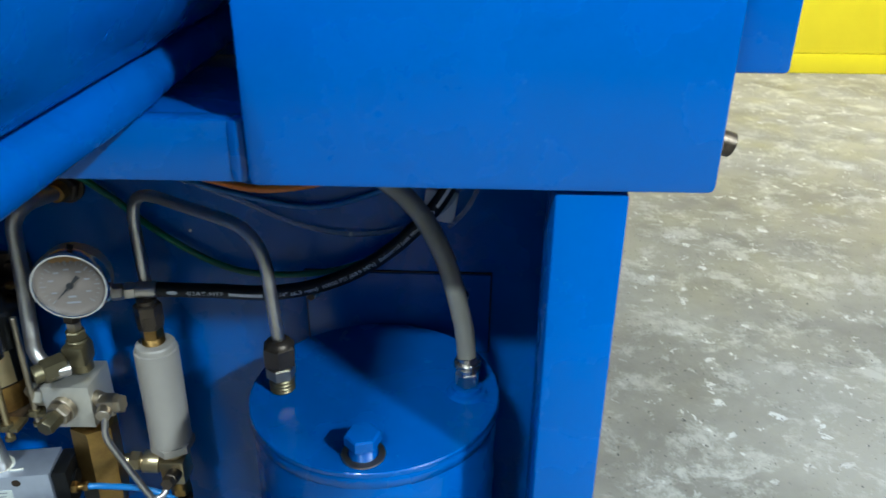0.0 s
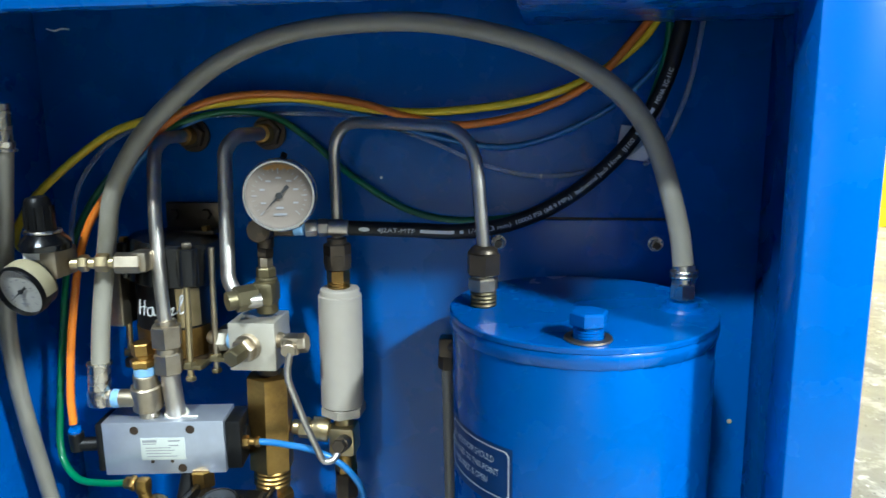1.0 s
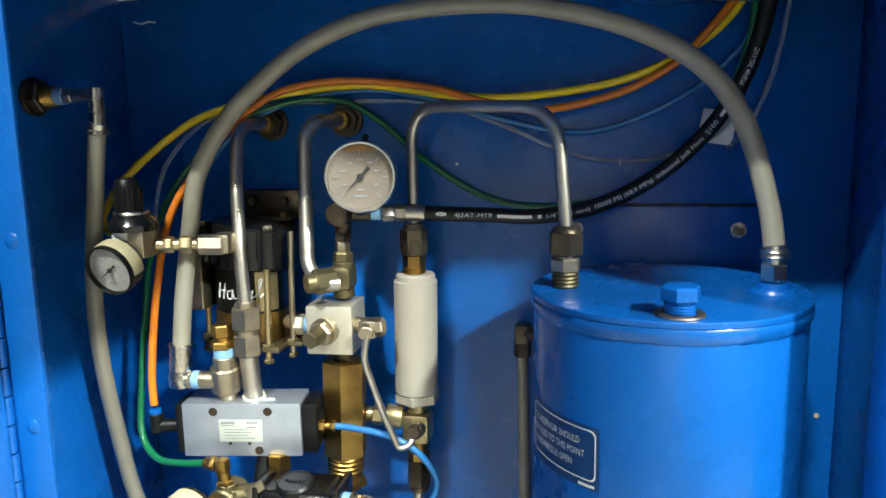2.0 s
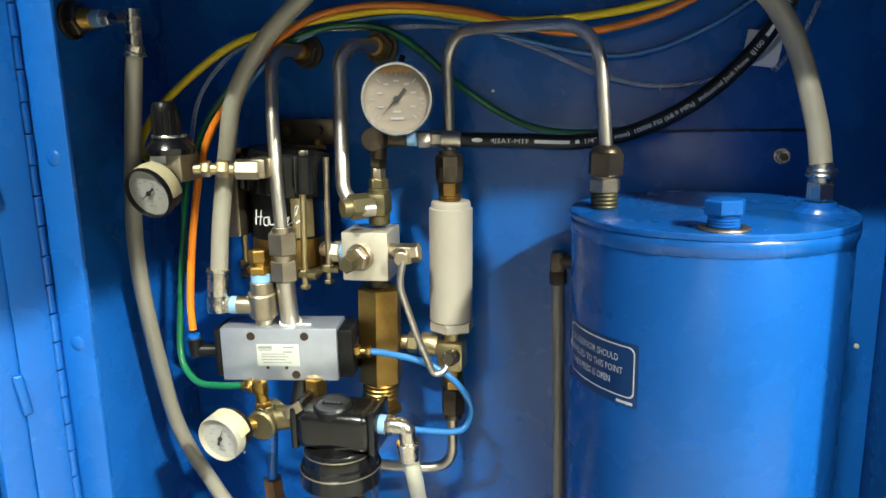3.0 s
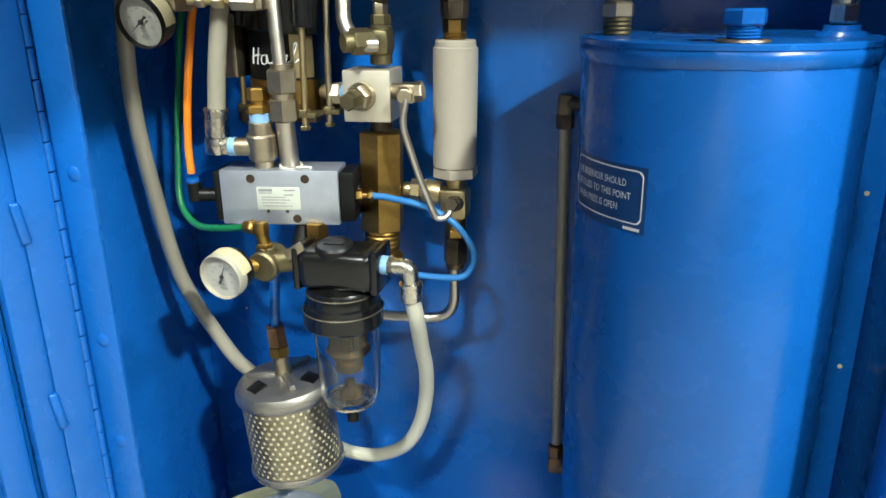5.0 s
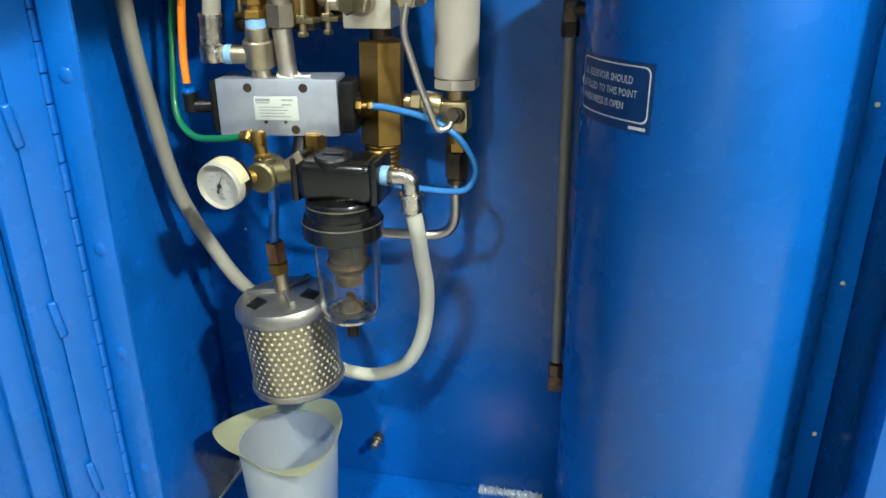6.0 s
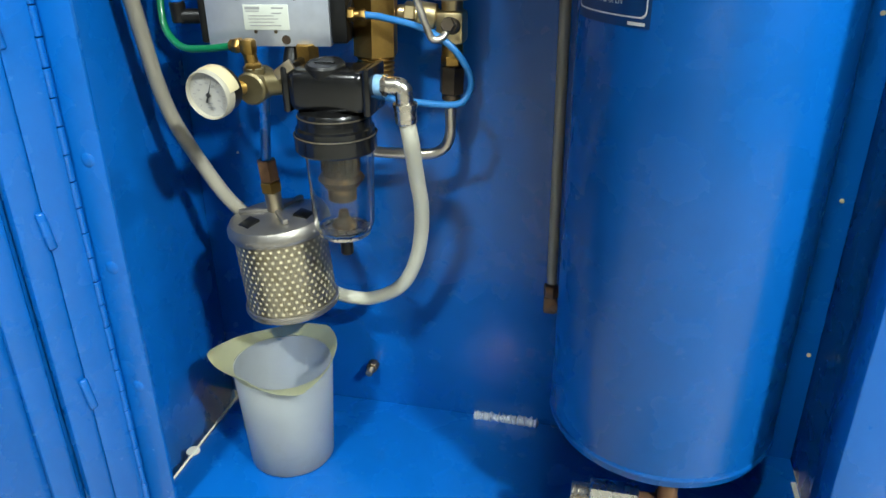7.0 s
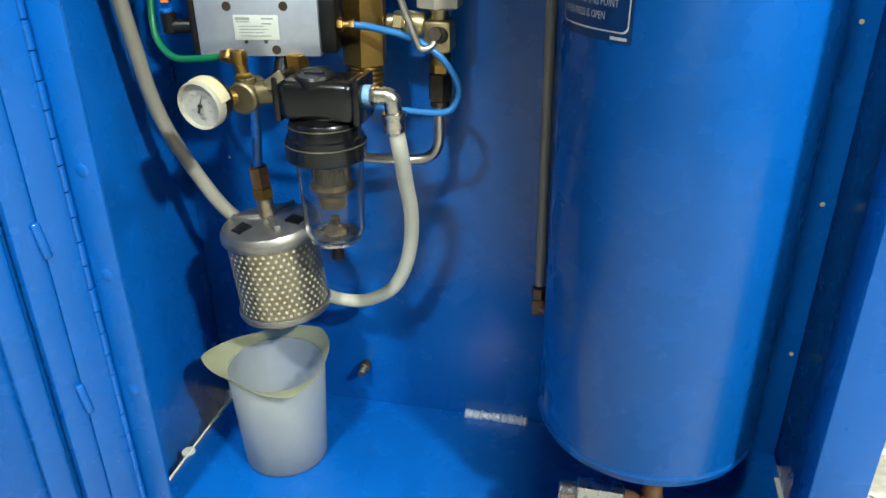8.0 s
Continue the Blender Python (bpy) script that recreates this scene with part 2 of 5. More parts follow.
def box(bm, c, size, m=None, bevel=0.002, segs=2):
    g = bmesh.ops.create_cube(bm, size=1.0)
    vs = g["verts"]
    bmesh.ops.scale(bm, vec=size, verts=vs)
    if bevel:
        es = list({e for v in vs for e in v.link_edges})
        r = bmesh.ops.bevel(bm, geom=es, offset=bevel, segments=segs, affect="EDGES", profile=0.5)
        vs = list({v for f in r["faces"] for v in f.verts} | {v for v in vs if v.is_valid})
    bmesh.ops.transform(bm, matrix=Matrix.Translation(c) @ (m or Matrix()), verts=vs)
    return bm


def smooth_path(pts, n=8):
    P = [Vector(p) for p in pts]
    P = [2 * P[0] - P[1]] + P + [2 * P[-1] - P[-2]]
    out = []
    for i in range(1, len(P) - 2):
        for k in range(n):
            t = k / n
            a, b, c, d = P[i - 1:i + 3]
            out.append(0.5 * ((2 * b) + (c - a) * t + (2 * a - 5 * b + 4 * c - d) * t * t + (3 * b - a - 3 * c + d) * t ** 3))
    out.append(P[-2])
    return out


def round_path(pts, rad, n=7):
    """Straight runs with bends of one radius, as bent tube has."""
    P = [Vector(p) for p in pts]
    out = [P[0]]
    for a, b, c in zip(P, P[1:], P[2:]):
        u, w = (a - b), (c - b)
        q = min(rad, u.length * 0.49, w.length * 0.49)
        s, e = b + u.normalized() * q, b + w.normalized() * q
        for k in range(n + 1):
            t = k / n
            out.append(s * (1 - t) ** 2 + b * 2 * t * (1 - t) + e * t * t)
    out.append(P[-1])
    return out


def sweep(bm, path, r, seg=14, caps=True):
    path = [Vector(p) for p in path]
    clean = [path[0]]
    for p in path[1:]:
        if (p - clean[-1]).length > 1e-5:
            clean.append(p)
    path = clean
    t0 = (path[1] - path[0]).normalized()
    nrm = t0.orthogonal().normalized()
    rings = []
    for i, p in enumerate(path):
        t = (path[min(i + 1, len(path) - 1)] - path[max(i - 1, 0)]).normalized()
        nrm = (nrm - t * nrm.dot(t)).normalized()
        bn = t.cross(nrm)
        rings.append([bm.verts.new(p + r * (math.cos(2 * math.pi * k / seg) * nrm + math.sin(2 * math.pi * k / seg) * bn)) for k in range(seg)])
    for a, b in zip(rings, rings[1:]):
        for k in range(seg):
            bm.faces.new((a[k], a[(k + 1) % seg], b[(k + 1) % seg], b[k]))
    if caps:
        bm.faces.new(rings[0][::-1])
        bm.faces.new(rings[-1])
    return bm


def NB():
    return bmesh.new()


def finish(name, bm, material, origin, angle=35):
    bmesh.ops.translate(bm, verts=bm.verts, vec=-Vector(origin))
    bmesh.ops.recalc_face_normals(bm, faces=bm.faces)
    me = bpy.data.meshes.new(name)
    bm.to_mesh(me)
    bm.free()
    me.materials.append(material)
    me.polygons.foreach_set("use_smooth", [True] * len(me.polygons))
    me.set_sharp_from_angle(angle=radians(angle))
    return me


def thing(name, base, label, category, group="", kind=""):
    """An empty at a thing's base, which parents its parts."""
    e = new(name)
    e.empty_display_size = 0.02
    e.location = base
    return tagged(e, label, category, group, kind)


def root_of(ob):
    while ob.parent:
        ob = ob.parent
    return ob


def part(name, bm, material, parent, label="", angle=35):
    o = new(name, finish(name, bm, material, root_of(parent).location, angle))
    o.parent = parent
    return tagged(o, label)


def solid(name, bm, material, base, label, category, group="", kind="", angle=35):
    o = new(name, finish(name, bm, material, base, angle))
    o.location = base
    return tagged(o, label, category, group, kind)


def lettering(body, height, width=None):
    """Vertices and faces of a line of the built-in font, its lower left corner at 0."""
    cu = bpy.data.curves.new("line", "FONT")
    cu.body, cu.size, cu.resolution_u = body, height * 1.38, 2
    ob = bpy.data.objects.new("line", cu)
    scene.collection.objects.link(ob)
    bpy.context.view_layer.update()
    me = ob.evaluated_get(bpy.context.evaluated_depsgraph_get()).to_mesh()
    vs = [v.co.copy() for v in me.vertices]
    fs = [tuple(p.vertices) for p in me.polygons]
    scene.collection.objects.unlink(ob)
    bpy.data.objects.remove(ob)
    x0, x1 = min(v.x for v in vs), max(v.x for v in vs)
    k = width / (x1 - x0) if width else 1.0
    return [V((v.x - x0) * k, v.y, 0) for v in vs], fs, (x1 - x0) * k


def add_mapped(bm, vs, fs, f):
    made = [bm.verts.new(f(v)) for v in vs]
    for q in fs:
        try:
            bm.faces.new([made[i] for i in q])
        except ValueError:
            pass


def rect(w, h, nx=6):
    vs, fs = [], []
    for i in range(nx + 1):
        vs += [V(w * i / nx, 0, 0), V(w * i / nx, h, 0)]
    for i in range(nx):
        fs.append((2 * i, 2 * i + 2, 2 * i + 3, 2 * i + 1))
    return vs, fs


def frame_of(normal, up=(0, 0, 1)):
    n = Vector(normal).normalized()
    x = Vector(up).cross(n).normalized()
    y = n.cross(x)
    return Matrix((x, y, n)).transposed().to_4x4()

# ---------------------------------------------------------------- the workshop
def slab(name, lo, hi, material, label, category, bevel=0.0):
    bm = NB()
    lo, hi = Vector(lo), Vector(hi)
    box(bm, (lo + hi) / 2, hi - lo, bevel=bevel)
    return solid(name, bm, material, (0, 0, 0), label, category, kind="structure")


slab("floor", (-9, -9, -0.2), (9, 9, 0), CONCRETE, "worn grey concrete workshop floor with scuffs", "floor")
slab("wall_south", (-9, -9.2, 0), (9, -9, 4.2), PLASTER, "plain painted workshop wall", "wall")
slab("wall_west", (-9.2, -9, 0), (-9, 9, 4.2), PLASTER, "plain painted workshop wall", "wall")
slab("wall_east", (9, -9, 0), (9.2, 9, 4.2), PLASTER, "plain painted workshop wall", "wall")
slab("wall_north", (-9, 9, 0), (9, 9.2, 4.2), PLASTER, "plain painted workshop wall", "wall")
slab("ceiling", (-9.2, -9.2, 4.2), (9.2, 9.2, 4.4), PLASTER, "plain pale workshop ceiling", "ceiling")


# a yellow machine guard stands at the far side of the aisle
guard = thing("yellow_guard_panel", (3.2, 6.2, 0), "bright yellow painted sheet metal machine guard on the floor", "machine guard")
bm = NB()
box(bm, (3.6, 6.25, 1.29), (5.2, 0.10, 2.26), bevel=0.006)
part("panel", bm, YELLOWP, guard)
bm = NB()
box(bm, (3.6, 6.24, 0.079), (5.2, 0.10, 0.154), bevel=0.004)
part("kick_plate", bm, YELLOWP, guard)
bm = NB()
box(bm, (3.03, 6.185, 1.03), (0.16, 0.03, 0.42), bevel=0.004)
part("notice_board", bm, WHITE, guard, "white rectangular notice plate")

# ceiling light fittings, out of view; those of the two fills are added too
fit0 = thing("ceiling_light", (0, 0, 0), "long white ceiling light fitting", "ceiling light", "ceiling lights")
bm = NB()
box(bm, (0, 0, 0.05), (1.6, 0.18, 0.06), bevel=0.004)
part("housing", bm, PLASTER, fit0)
bm = NB()
box(bm, (0, 0, 0.0125), (1.56, 0.14, 0.012), bevel=0.003)
part("diffuser", bm, LEDW, fit0)
for sx in (-0.6, 0.6):
    bm = NB()
    cyl(bm, (sx, 0, 0.08), (sx, 0, 0.6), 0.004, 8)
    part("suspension", bm, STEEL, fit0)
fit0.matrix_world = pose(*LAMPS["lamp_row_near"], 3.6)
for nm in ("lamp_row_right", "lamp_row_side", "south_wall_fill", "yellow_guard_fill"):
    copy_thing(fit0, pose(*LAMPS[nm], 3.6))

# ---------------------------------------------------------------- the cabinet
XL, XR, YB, ZF, ZT = -0.638, 0.161, 0.757, 0.120, 1.103
cab = thing("press_cabinet", (-0.234, 0.62, 0), "glossy blue sheet steel press cabinet, its door open", "cabinet")


def plate(name, lo, hi, label="", bevel=0.0012, parent=None, material=None):
    bm = NB()
    lo, hi = Vector(lo), Vector(hi)
    box(bm, (lo + hi) / 2, hi - lo, bevel=bevel)
    return part(name, bm, material or BLUE, parent or cab, label)


plate("back_panel", (XL, YB, 0.10), (XR, YB + 0.004, 1.142))
plate("side_panel", (XL - 0.004, 0.502, 0.0), (XL, YB + 0.004, 1.142))
plate("side_panel", (XR, 0.5405, 0.0), (XR + 0.004, YB + 0.004, 1.142))
plate("floor_plate", (-0.606, 0.497, ZF - 0.004), (XR - 0.0005, YB - 0.0005, ZF))
plate("floor_lip", (-0.606, 0.4955, 0.02), (0.156, 0.5005, ZF - 0.0045))
plate("inner_ceiling", (XL, 0.50, 1.143), (XR + 0.004, YB + 0.004, 1.147))
# front frame
plate("hinge_flange", (-0.608, 0.497, 0.03), (-0.5725, 0.502, ZT - 0.002), "shaded narrow flange with rivets")
plate("flange_return", (XL, 0.5025, 0.03), (-0.576, 0.5055, ZT - 0.002))
plate("front_post", (0.116, 0.490, 0.0), (0.1655, 0.540, ZT - 0.001), bevel=0.003)
plate("front_lip", (XL - 0.004, 0.494, 1.103), (-0.0935, 0.512, 1.1475), bevel=0.004)
plate("lip_gusset", (-0.100, 0.4915, 1.1035), (-0.0868, 0.5115, 1.1478), bevel=0.005)
for z in (0.30, 0.447, 0.562, 0.729, 0.90, 1.04):
    bm = NB()
    rev(bm, (-0.589, 0.4972, z), (-0.589, 0.48, z), [(0, 0.0075), (0.0007, 0.0068), (0.0016, 0.0045), (0.0019, 0)], 16)
    part("rivet", bm, BLUE, cab)

# raised housing over the cabinet's right half
plate("upper_housing", (-0.0865, 0.484, 1.104), (0.2195, 0.74, 1.31), bevel=0.006)
plate("housing_upright", (0.245, 0.578, 1.163), (0.290, 0.625, 1.31), bevel=0.004)
plate("upright_tie", (0.2197, 0.60, 1.22), (0.2448, 0.61, 1.30))
# unseen upper part is added to keep light from behind off drum and bar
plate("back_upright_light_stop", (-0.62, 0.70, 1.1475), (-0.088, 0.757, 1.90), bevel=0.004)

# access plate behind the reservoir, and its two bolts
# thin black sheet puts the shaded gap round the access plate into colour
plate("plate_gap_shade", (-0.1198, 0.7548, 0.803), (0.0878, 0.7569, 0.906), "thin black line for the shaded gap round the plate", 0.0004, None, RUBBER)
plate("access_plate", (-0.118, 0.7525, 0.805), (0.086, 0.7568, 0.904), "blue access plate with two bolts")
for x in (-0.111, 0.055):
    bm = NB()
    hexn(bm, (x, 0.7523, 0.879), (x, 0.745, 0.879), 0.0122, 0.3)
    cyl(bm, (x, 0.7525, 0.879), (x, 0.7508, 0.879), 0.0080, 20)
    bolt = part("bolt", bm, NICKEL, cab, "grey steel hexagon nut and washer")
    bm = NB()
    cyl(bm, (x, 0.7442, 0.879), (x, 0.739, 0.879), 0.0040, 12)
    part("stud_end", bm, DARKSTEEL, bolt)

# white discs painted as daylight in pinholes; cream ones at right are bare rivet tips
for x, z in ((-0.241, 0.949), (-0.066, 0.949), (0.143, 0.680), (0.147, 0.481), (0.152, 0.280), (-0.577, 0.487), (-0.52, 0.70)):
    bm = NB()
    cyl(bm, (x, 0.7572, z), (x, 0.7558, z), 0.0026 if x > 0.1 else 0.0017, 12)
    part("pinhole_light_rivet_tip", bm, CREAM if x > 0.1 else WHITE, cab, "small pale disc, for pinhole daylight and bare rivet tips")

bm = NB()
sweep(bm, smooth_path([(-0.622, 0.7568, 1.117), (-0.612, 0.7567, 1.1145), (-0.604, 0.7567, 1.1165), (-0.594, 0.7568, 1.1155)], 4), 0.0011, 6)
part("paint_chip", bm, WHITE, cab, "small pale paint chip")

# seam sealant along the floor's two sides
bm = NB()
sweep(bm, [(-0.6066, 0.50, 0.1208), (-0.6075, 0.60, 0.1215), (-0.6092, 0.752, 0.1208)], 0.0016, 8)
part("seam_bead", bm, SEAL, cab, "thin pale bead along the floor seam")
bm = NB()
cyl(bm, (-0.610, 0.597, 0.1165), (-0.610, 0.597, 0.1216), 0.009, 20)
part("notch_plug", bm, SEAL, cab)
bm = NB()
box(bm, (0.1555, 0.63, 0.1208), (0.006, 0.16, 0.0024), bevel=0.0008)
part("seam_bead", bm, SEAL, cab, "thin pale bead along the floor seam")
bm = NB()
rw = random.Random(3)
ring = None
for i in range(61):
    x = -0.260 + 0.092 * i / 60
    r = (0.0016 if i in (0, 60) else 0.0066 + 0.0012 * abs(math.sin(i * 1.1))) * rw.uniform(0.6, 1.25)
    cz = 0.1222 + rw.uniform(-0.0010, 0.0012)
    now = [bm.verts.new((x + rw.uniform(-0.0003, 0.0003), 0.7520 + r * math.cos(k * math.pi / 5), cz + r * math.sin(k * math.pi / 5))) for k in range(10)]
    if ring:
        for k in range(10):
            bm.faces.new((ring[k], ring[(k + 1) % 10], now[(k + 1) % 10], now[k]))
    else:
        bm.faces.new(now)
    ring = now
bm.faces.new(ring[::-1])
bmesh.ops.recalc_face_normals(bm, faces=bm.faces)
part("weld_bead", bm, WELDM, cab, "shiny bare weld bead in the floor corner", angle=60)

# door, swung wide open on a piano hinge
HX, HY = -0.610, 0.494
door = plate("door", (HX, HY, 0.13), (HX + 0.001, HY + 0.001, 0.131), "open blue door on a long piano hinge", bevel=0)
DA = radians(238)
ux, uy = math.cos(DA), math.sin(DA)


def door_strip(bm, a, b, z0, z1, off0, off1, bevel=0.002):
    """A strip of the door from a to b along it, from off0 to off1 off its plane."""
    m = Matrix.Rotation(DA, 4, "Z")
    c = m @ V((a + b) / 2, (off0 + off1) / 2, (z0 + z1) / 2) + V(HX, HY, 0)
    return box(bm, c, (abs(b - a), abs(off1 - off0), z1 - z0), m, bevel)


bm = NB()
door_strip(bm, 0.030, 0.72, 0.10, 1.09, -0.022, -0.018)
part("door_sheet", bm, BLUE, door)
bm = NB()
door_strip(bm, 0.0295, 0.060, 0.10, 1.09, -0.0178, 0.004, 0.007)
door_strip(bm, 0.064, 0.092, 0.10, 1.09, -0.0178, -0.006, 0.005)
part("door_edge_fold", bm, BLUE, door)
bm = NB()
door_strip(bm, 0.004, 0.034, 0.105, 1.085, 0.0044, 0.0066, 0.0008)
part("hinge_leaf", bm, BLUE, door)
K, z0, zk = 36, 0.105, 0.98 / 36
for i in range(K):
    bm = NB()
    cyl(bm, (HX, HY - 0.001, z0 + zk * i + 0.0006), (HX, HY - 0.001, z0 + zk * (i + 1) - 0.0006), 0.0052 if i % 2 else 0.0048, 14)
    part("hinge_knuckle", bm, BLUE, door)
for z in (0.135, 0.31, 0.50, 0.69, 0.88, 1.05):
    bm = NB()
    m = Matrix.Rotation(DA, 4, "Z")
    c = m @ V(0.0345, 0.006, z) + V(HX, HY, 0)
    box(bm, c, (0.009, 0.006, 0.040), m @ Matrix.Rotation(0.12, 4, "Y"), 0.0028, 3)
    part("weld_tab", bm, BLUE, door)

# ---------------------------------------------------------------- above the cabinet
A, Bq = V(-0.169, 0.369, 1.156), V(-0.157, 0.693, 1.176)
ub = (Bq - A).normalized()
bm = NB()
sweep(bm, [A, Bq + ub * 0.04], 0.0160, 28)
bar = thing("press_lever_bar", A, "round blue painted steel bar lying over the cabinet", "lever bar")
part("bar", bm, BLUE, bar)
bm = NB()
cyl(bm, A - ub * 0.24, A + ub * 0.150, 0.0182, 36, 0.002)
part("sleeve", bm, BLUE, bar)
D0 = V(-0.220, 0.37, 1.268)
bm = NB()
rev(bm, D0 - ub * 0.85, D0 + ub, [(0, 0), (0, 0.100), (0.008, 0.110), (1.162, 0.110), (1.17, 0.100), (1.17, 0)], 72)
solid("press_drum", bm, BLUE, D0, "large glossy blue painted steel press drum", "press drum")

# bar handle on the outside of the cabinet
hd = thing("side_handle", (0.174, 0.73, 1.08), "grey steel rod handle in a wire loop", "handle")
bm = NB()
cyl(bm, (0.1648, 0.742, 1.108), (0.316, 0.740, 1.060), 0.0125, 24)
part("rod", bm, DARKSTEEL, hd)
bm = NB()
sweep(bm, round_path([(0.1648, 0.722, 1.10), (0.19, 0.716, 1.078), (0.225, 0.716, 1.076), (0.24, 0.722, 1.078)], 0.012), 0.0032, 10)
part("wire_loop", bm, STEEL, hd)

# ---------------------------------------------------------------- oil reservoir
TX, TY, TR, TZ0, TZ1 = -0.0275, 0.6257, 0.1185, 0.259, 0.844
tank = thing("oil_reservoir", (TX, TY, TZ0), "tall blue cylindrical steel oil reservoir with a printed sticker", "oil tank")
bm = NB()
rev(bm, (TX, TY, TZ0), (TX, TY, 2), [(0, 0), (0, TR - 0.008), (0.002, TR - 0.003), (0.008, TR - 0.001), (0.012, TR), (0.573, TR), (0.579, TR - 0.003)], 96)
part("shell", bm, BLUE, tank)
bm = NB()
rev(bm, (TX, TY, 0.8385), (TX, TY, 2), [(0, TR - 0.006), (0.0, TR + 0.0012), (0.0008, TR + 0.0022), (0.0045, TR + 0.0022), (0.0055, TR + 0.0012), (0.0055, 0)], 96)
part("lid", bm, BLUE, tank)
bm = NB()
rb = random.Random(12)
N, rows_ = 180, []
for k, (dr, z) in enumerate(((0.0010, 0.8386), (0.0024, 0.8362), (0.0026, 0.8330), (0.0018, 0.8292), (0.0008, 0.8262), (-0.0005, 0.8250))):
    rows_.append([bm.verts.new((TX + (TR + dr + w) * math.cos(2 * math.pi * i / N), TY + (TR + dr + w) * math.sin(2 * math.pi * i / N), z + (rb.uniform(-0.0007, 0.0007) if k > 2 else 0)))
                  for i in range(N) for w in (rb.uniform(-0.0003, 0.0003) if 0 < k < 5 else 0,)])
for a, b in zip(rows_, rows_[1:]):
    for i in range(N):
        bm.faces.new((a[i], a[(i + 1) % N], b[(i + 1) % N], b[i]))
part("weld_seam", bm, BLUE, tank)
bm = NB()
rev(bm, (TX, TY, TZ0), (TX, TY, 2), [(0.0085, TR - 0.0012), (0.0105, TR + 0.0010), (0.0130, TR + 0.0016), (0.0155, TR + 0.0010), (0.0175, TR - 0.0010)], 96)
part("bottom_seam", bm, BLUE, tank)
for s in (-1, 1):
    for z in (0.70, 0.32):
        bm = NB()
        box(bm, (TX + s * 0.07, 0.739, z), (0.02, 0.0355, 0.05), bevel=0.002)
        part("wall_bracket", bm, BLUE, tank)

plug = thing("filler_plug", (-0.026, 0.529, TZ1), "blue hexagonal filler plug screwed into the reservoir lid", "plug")
bm = NB()
thread(bm, (-0.026, 0.529, TZ1), (-0.026, 0.529, 0.8555), 0.0125, 5, 24)
part("thread", bm, BLUE, plug)
bm = NB()
hexn(bm, (-0.026, 0.529, 0.8556), (-0.026, 0.529, 0.8675), 0.0275, 0.25)
part("hex_head", bm, BLUE, plug)
bm = NB()
rev(bm, (-0.026, 0.529, TZ1), (-0.026, 0.529, 1), [(0.0005, 0.0195), (0.002, 0.019), (0.0024, 0.0135)], 28)
part("washer", bm, STEEL, plug)


def on_tank(th, z, lift):
    return V(TX + (TR + lift) * math.cos(th), TY + (TR + lift) * math.sin(th), z)


TH0, TH1 = radians(195), radians(241)
LW, LZ0, LZ1 = (TH1 - TH0) * TR, 0.694, 0.749


def wrap(x0, zz, lift):
    return lambda v: on_tank(TH0 + (x0 + v.x) / TR, zz + v.y, lift + v.z)


stick = part("sticker", (lambda b: (add_mapped(b, *rect(LW, LZ1 - LZ0, 16), wrap(0, LZ0, 0.0004)), b)[1])(NB()), LABELBLUE, tank, "navy sticker with white printed words")
bm = NB()
bw, bh, br = LW - 0.006, 0.0445, 0.0055
pts = []
for cx, cy, a0 in ((bw - br, br, -90), (bw - br, bh - br, 0), (br, bh - br, 90), (br, br, 180)):
    pts += [(cx + br * math.cos(radians(a0 + k * 15)), cy + br * math.sin(radians(a0 + k * 15))) for k in range(7)]
seq = []
for i in range(len(pts)):
    p, q = V(*pts[i], 0), V(*pts[(i + 1) % len(pts)], 0)
    m = max(1, int((q - p).length / 0.006))
    seq += [p.lerp(q, k / m) for k in range(m)]
f = wrap(0.003, LZ0 + 0.0075, 0.0009)
ctr = V(bw / 2, bh / 2, 0)
ins = [V(p.x + (0.0012 if p.x < bw / 2 else -0.0012), p.y + (0.0012 if p.y < bh / 2 else -0.0012), 0) for p in seq]
va, vb = [bm.verts.new(f(p)) for p in seq], [bm.verts.new(f(p)) for p in ins]
for i in range(len(seq)):
    j = (i + 1) % len(seq)
    bm.faces.new((va[i], va[j], vb[j], vb[i]))
part("border_line", bm, WHITE, stick)
bm = NB()
for i, (line, wd) in enumerate((("OIL RESERVOIR SHOULD", 0.068), ("BE FILLED TO THIS POINT", 0.073), ("WHEN PRESS IS OPEN", 0.060))):
    vs, fs, _ = lettering(line, 0.0062, wd)
    add_mapped(bm, vs, fs, wrap(0.008, LZ0 + 0.0375 - 0.0105 * i, 0.0009))
part("printed_text", bm, WHITE, stick)
bm = NB()
add_mapped(bm, *rect(0.016, 0.0026), wrap(LW - 0.020, LZ0 + 0.002, 0.0009))
part("small_print", bm, WHITE, stick)
bm = NB()
add_mapped(bm, [V(-0.003, 0.030, 0), V(0.0035, 0.036, 0), V(0.0035, 0.024, 0)], [(0, 1, 2)], wrap(0.0, LZ0, 0.0009))
part("level_arrow", bm, WHITE, stick)

# sight tube on the reservoir's flank
sg = thing("sight_tube", (-0.160, 0.716, 0.34), "clear oil level sight tube with brown elbow fittings", "sight tube")
bm = NB()
sweep(bm, [(-0.160, 0.716, 0.365), (-0.165, 0.716, 0.745)], 0.0062, 16)
part("tube", bm, HOSECLEAR, sg)
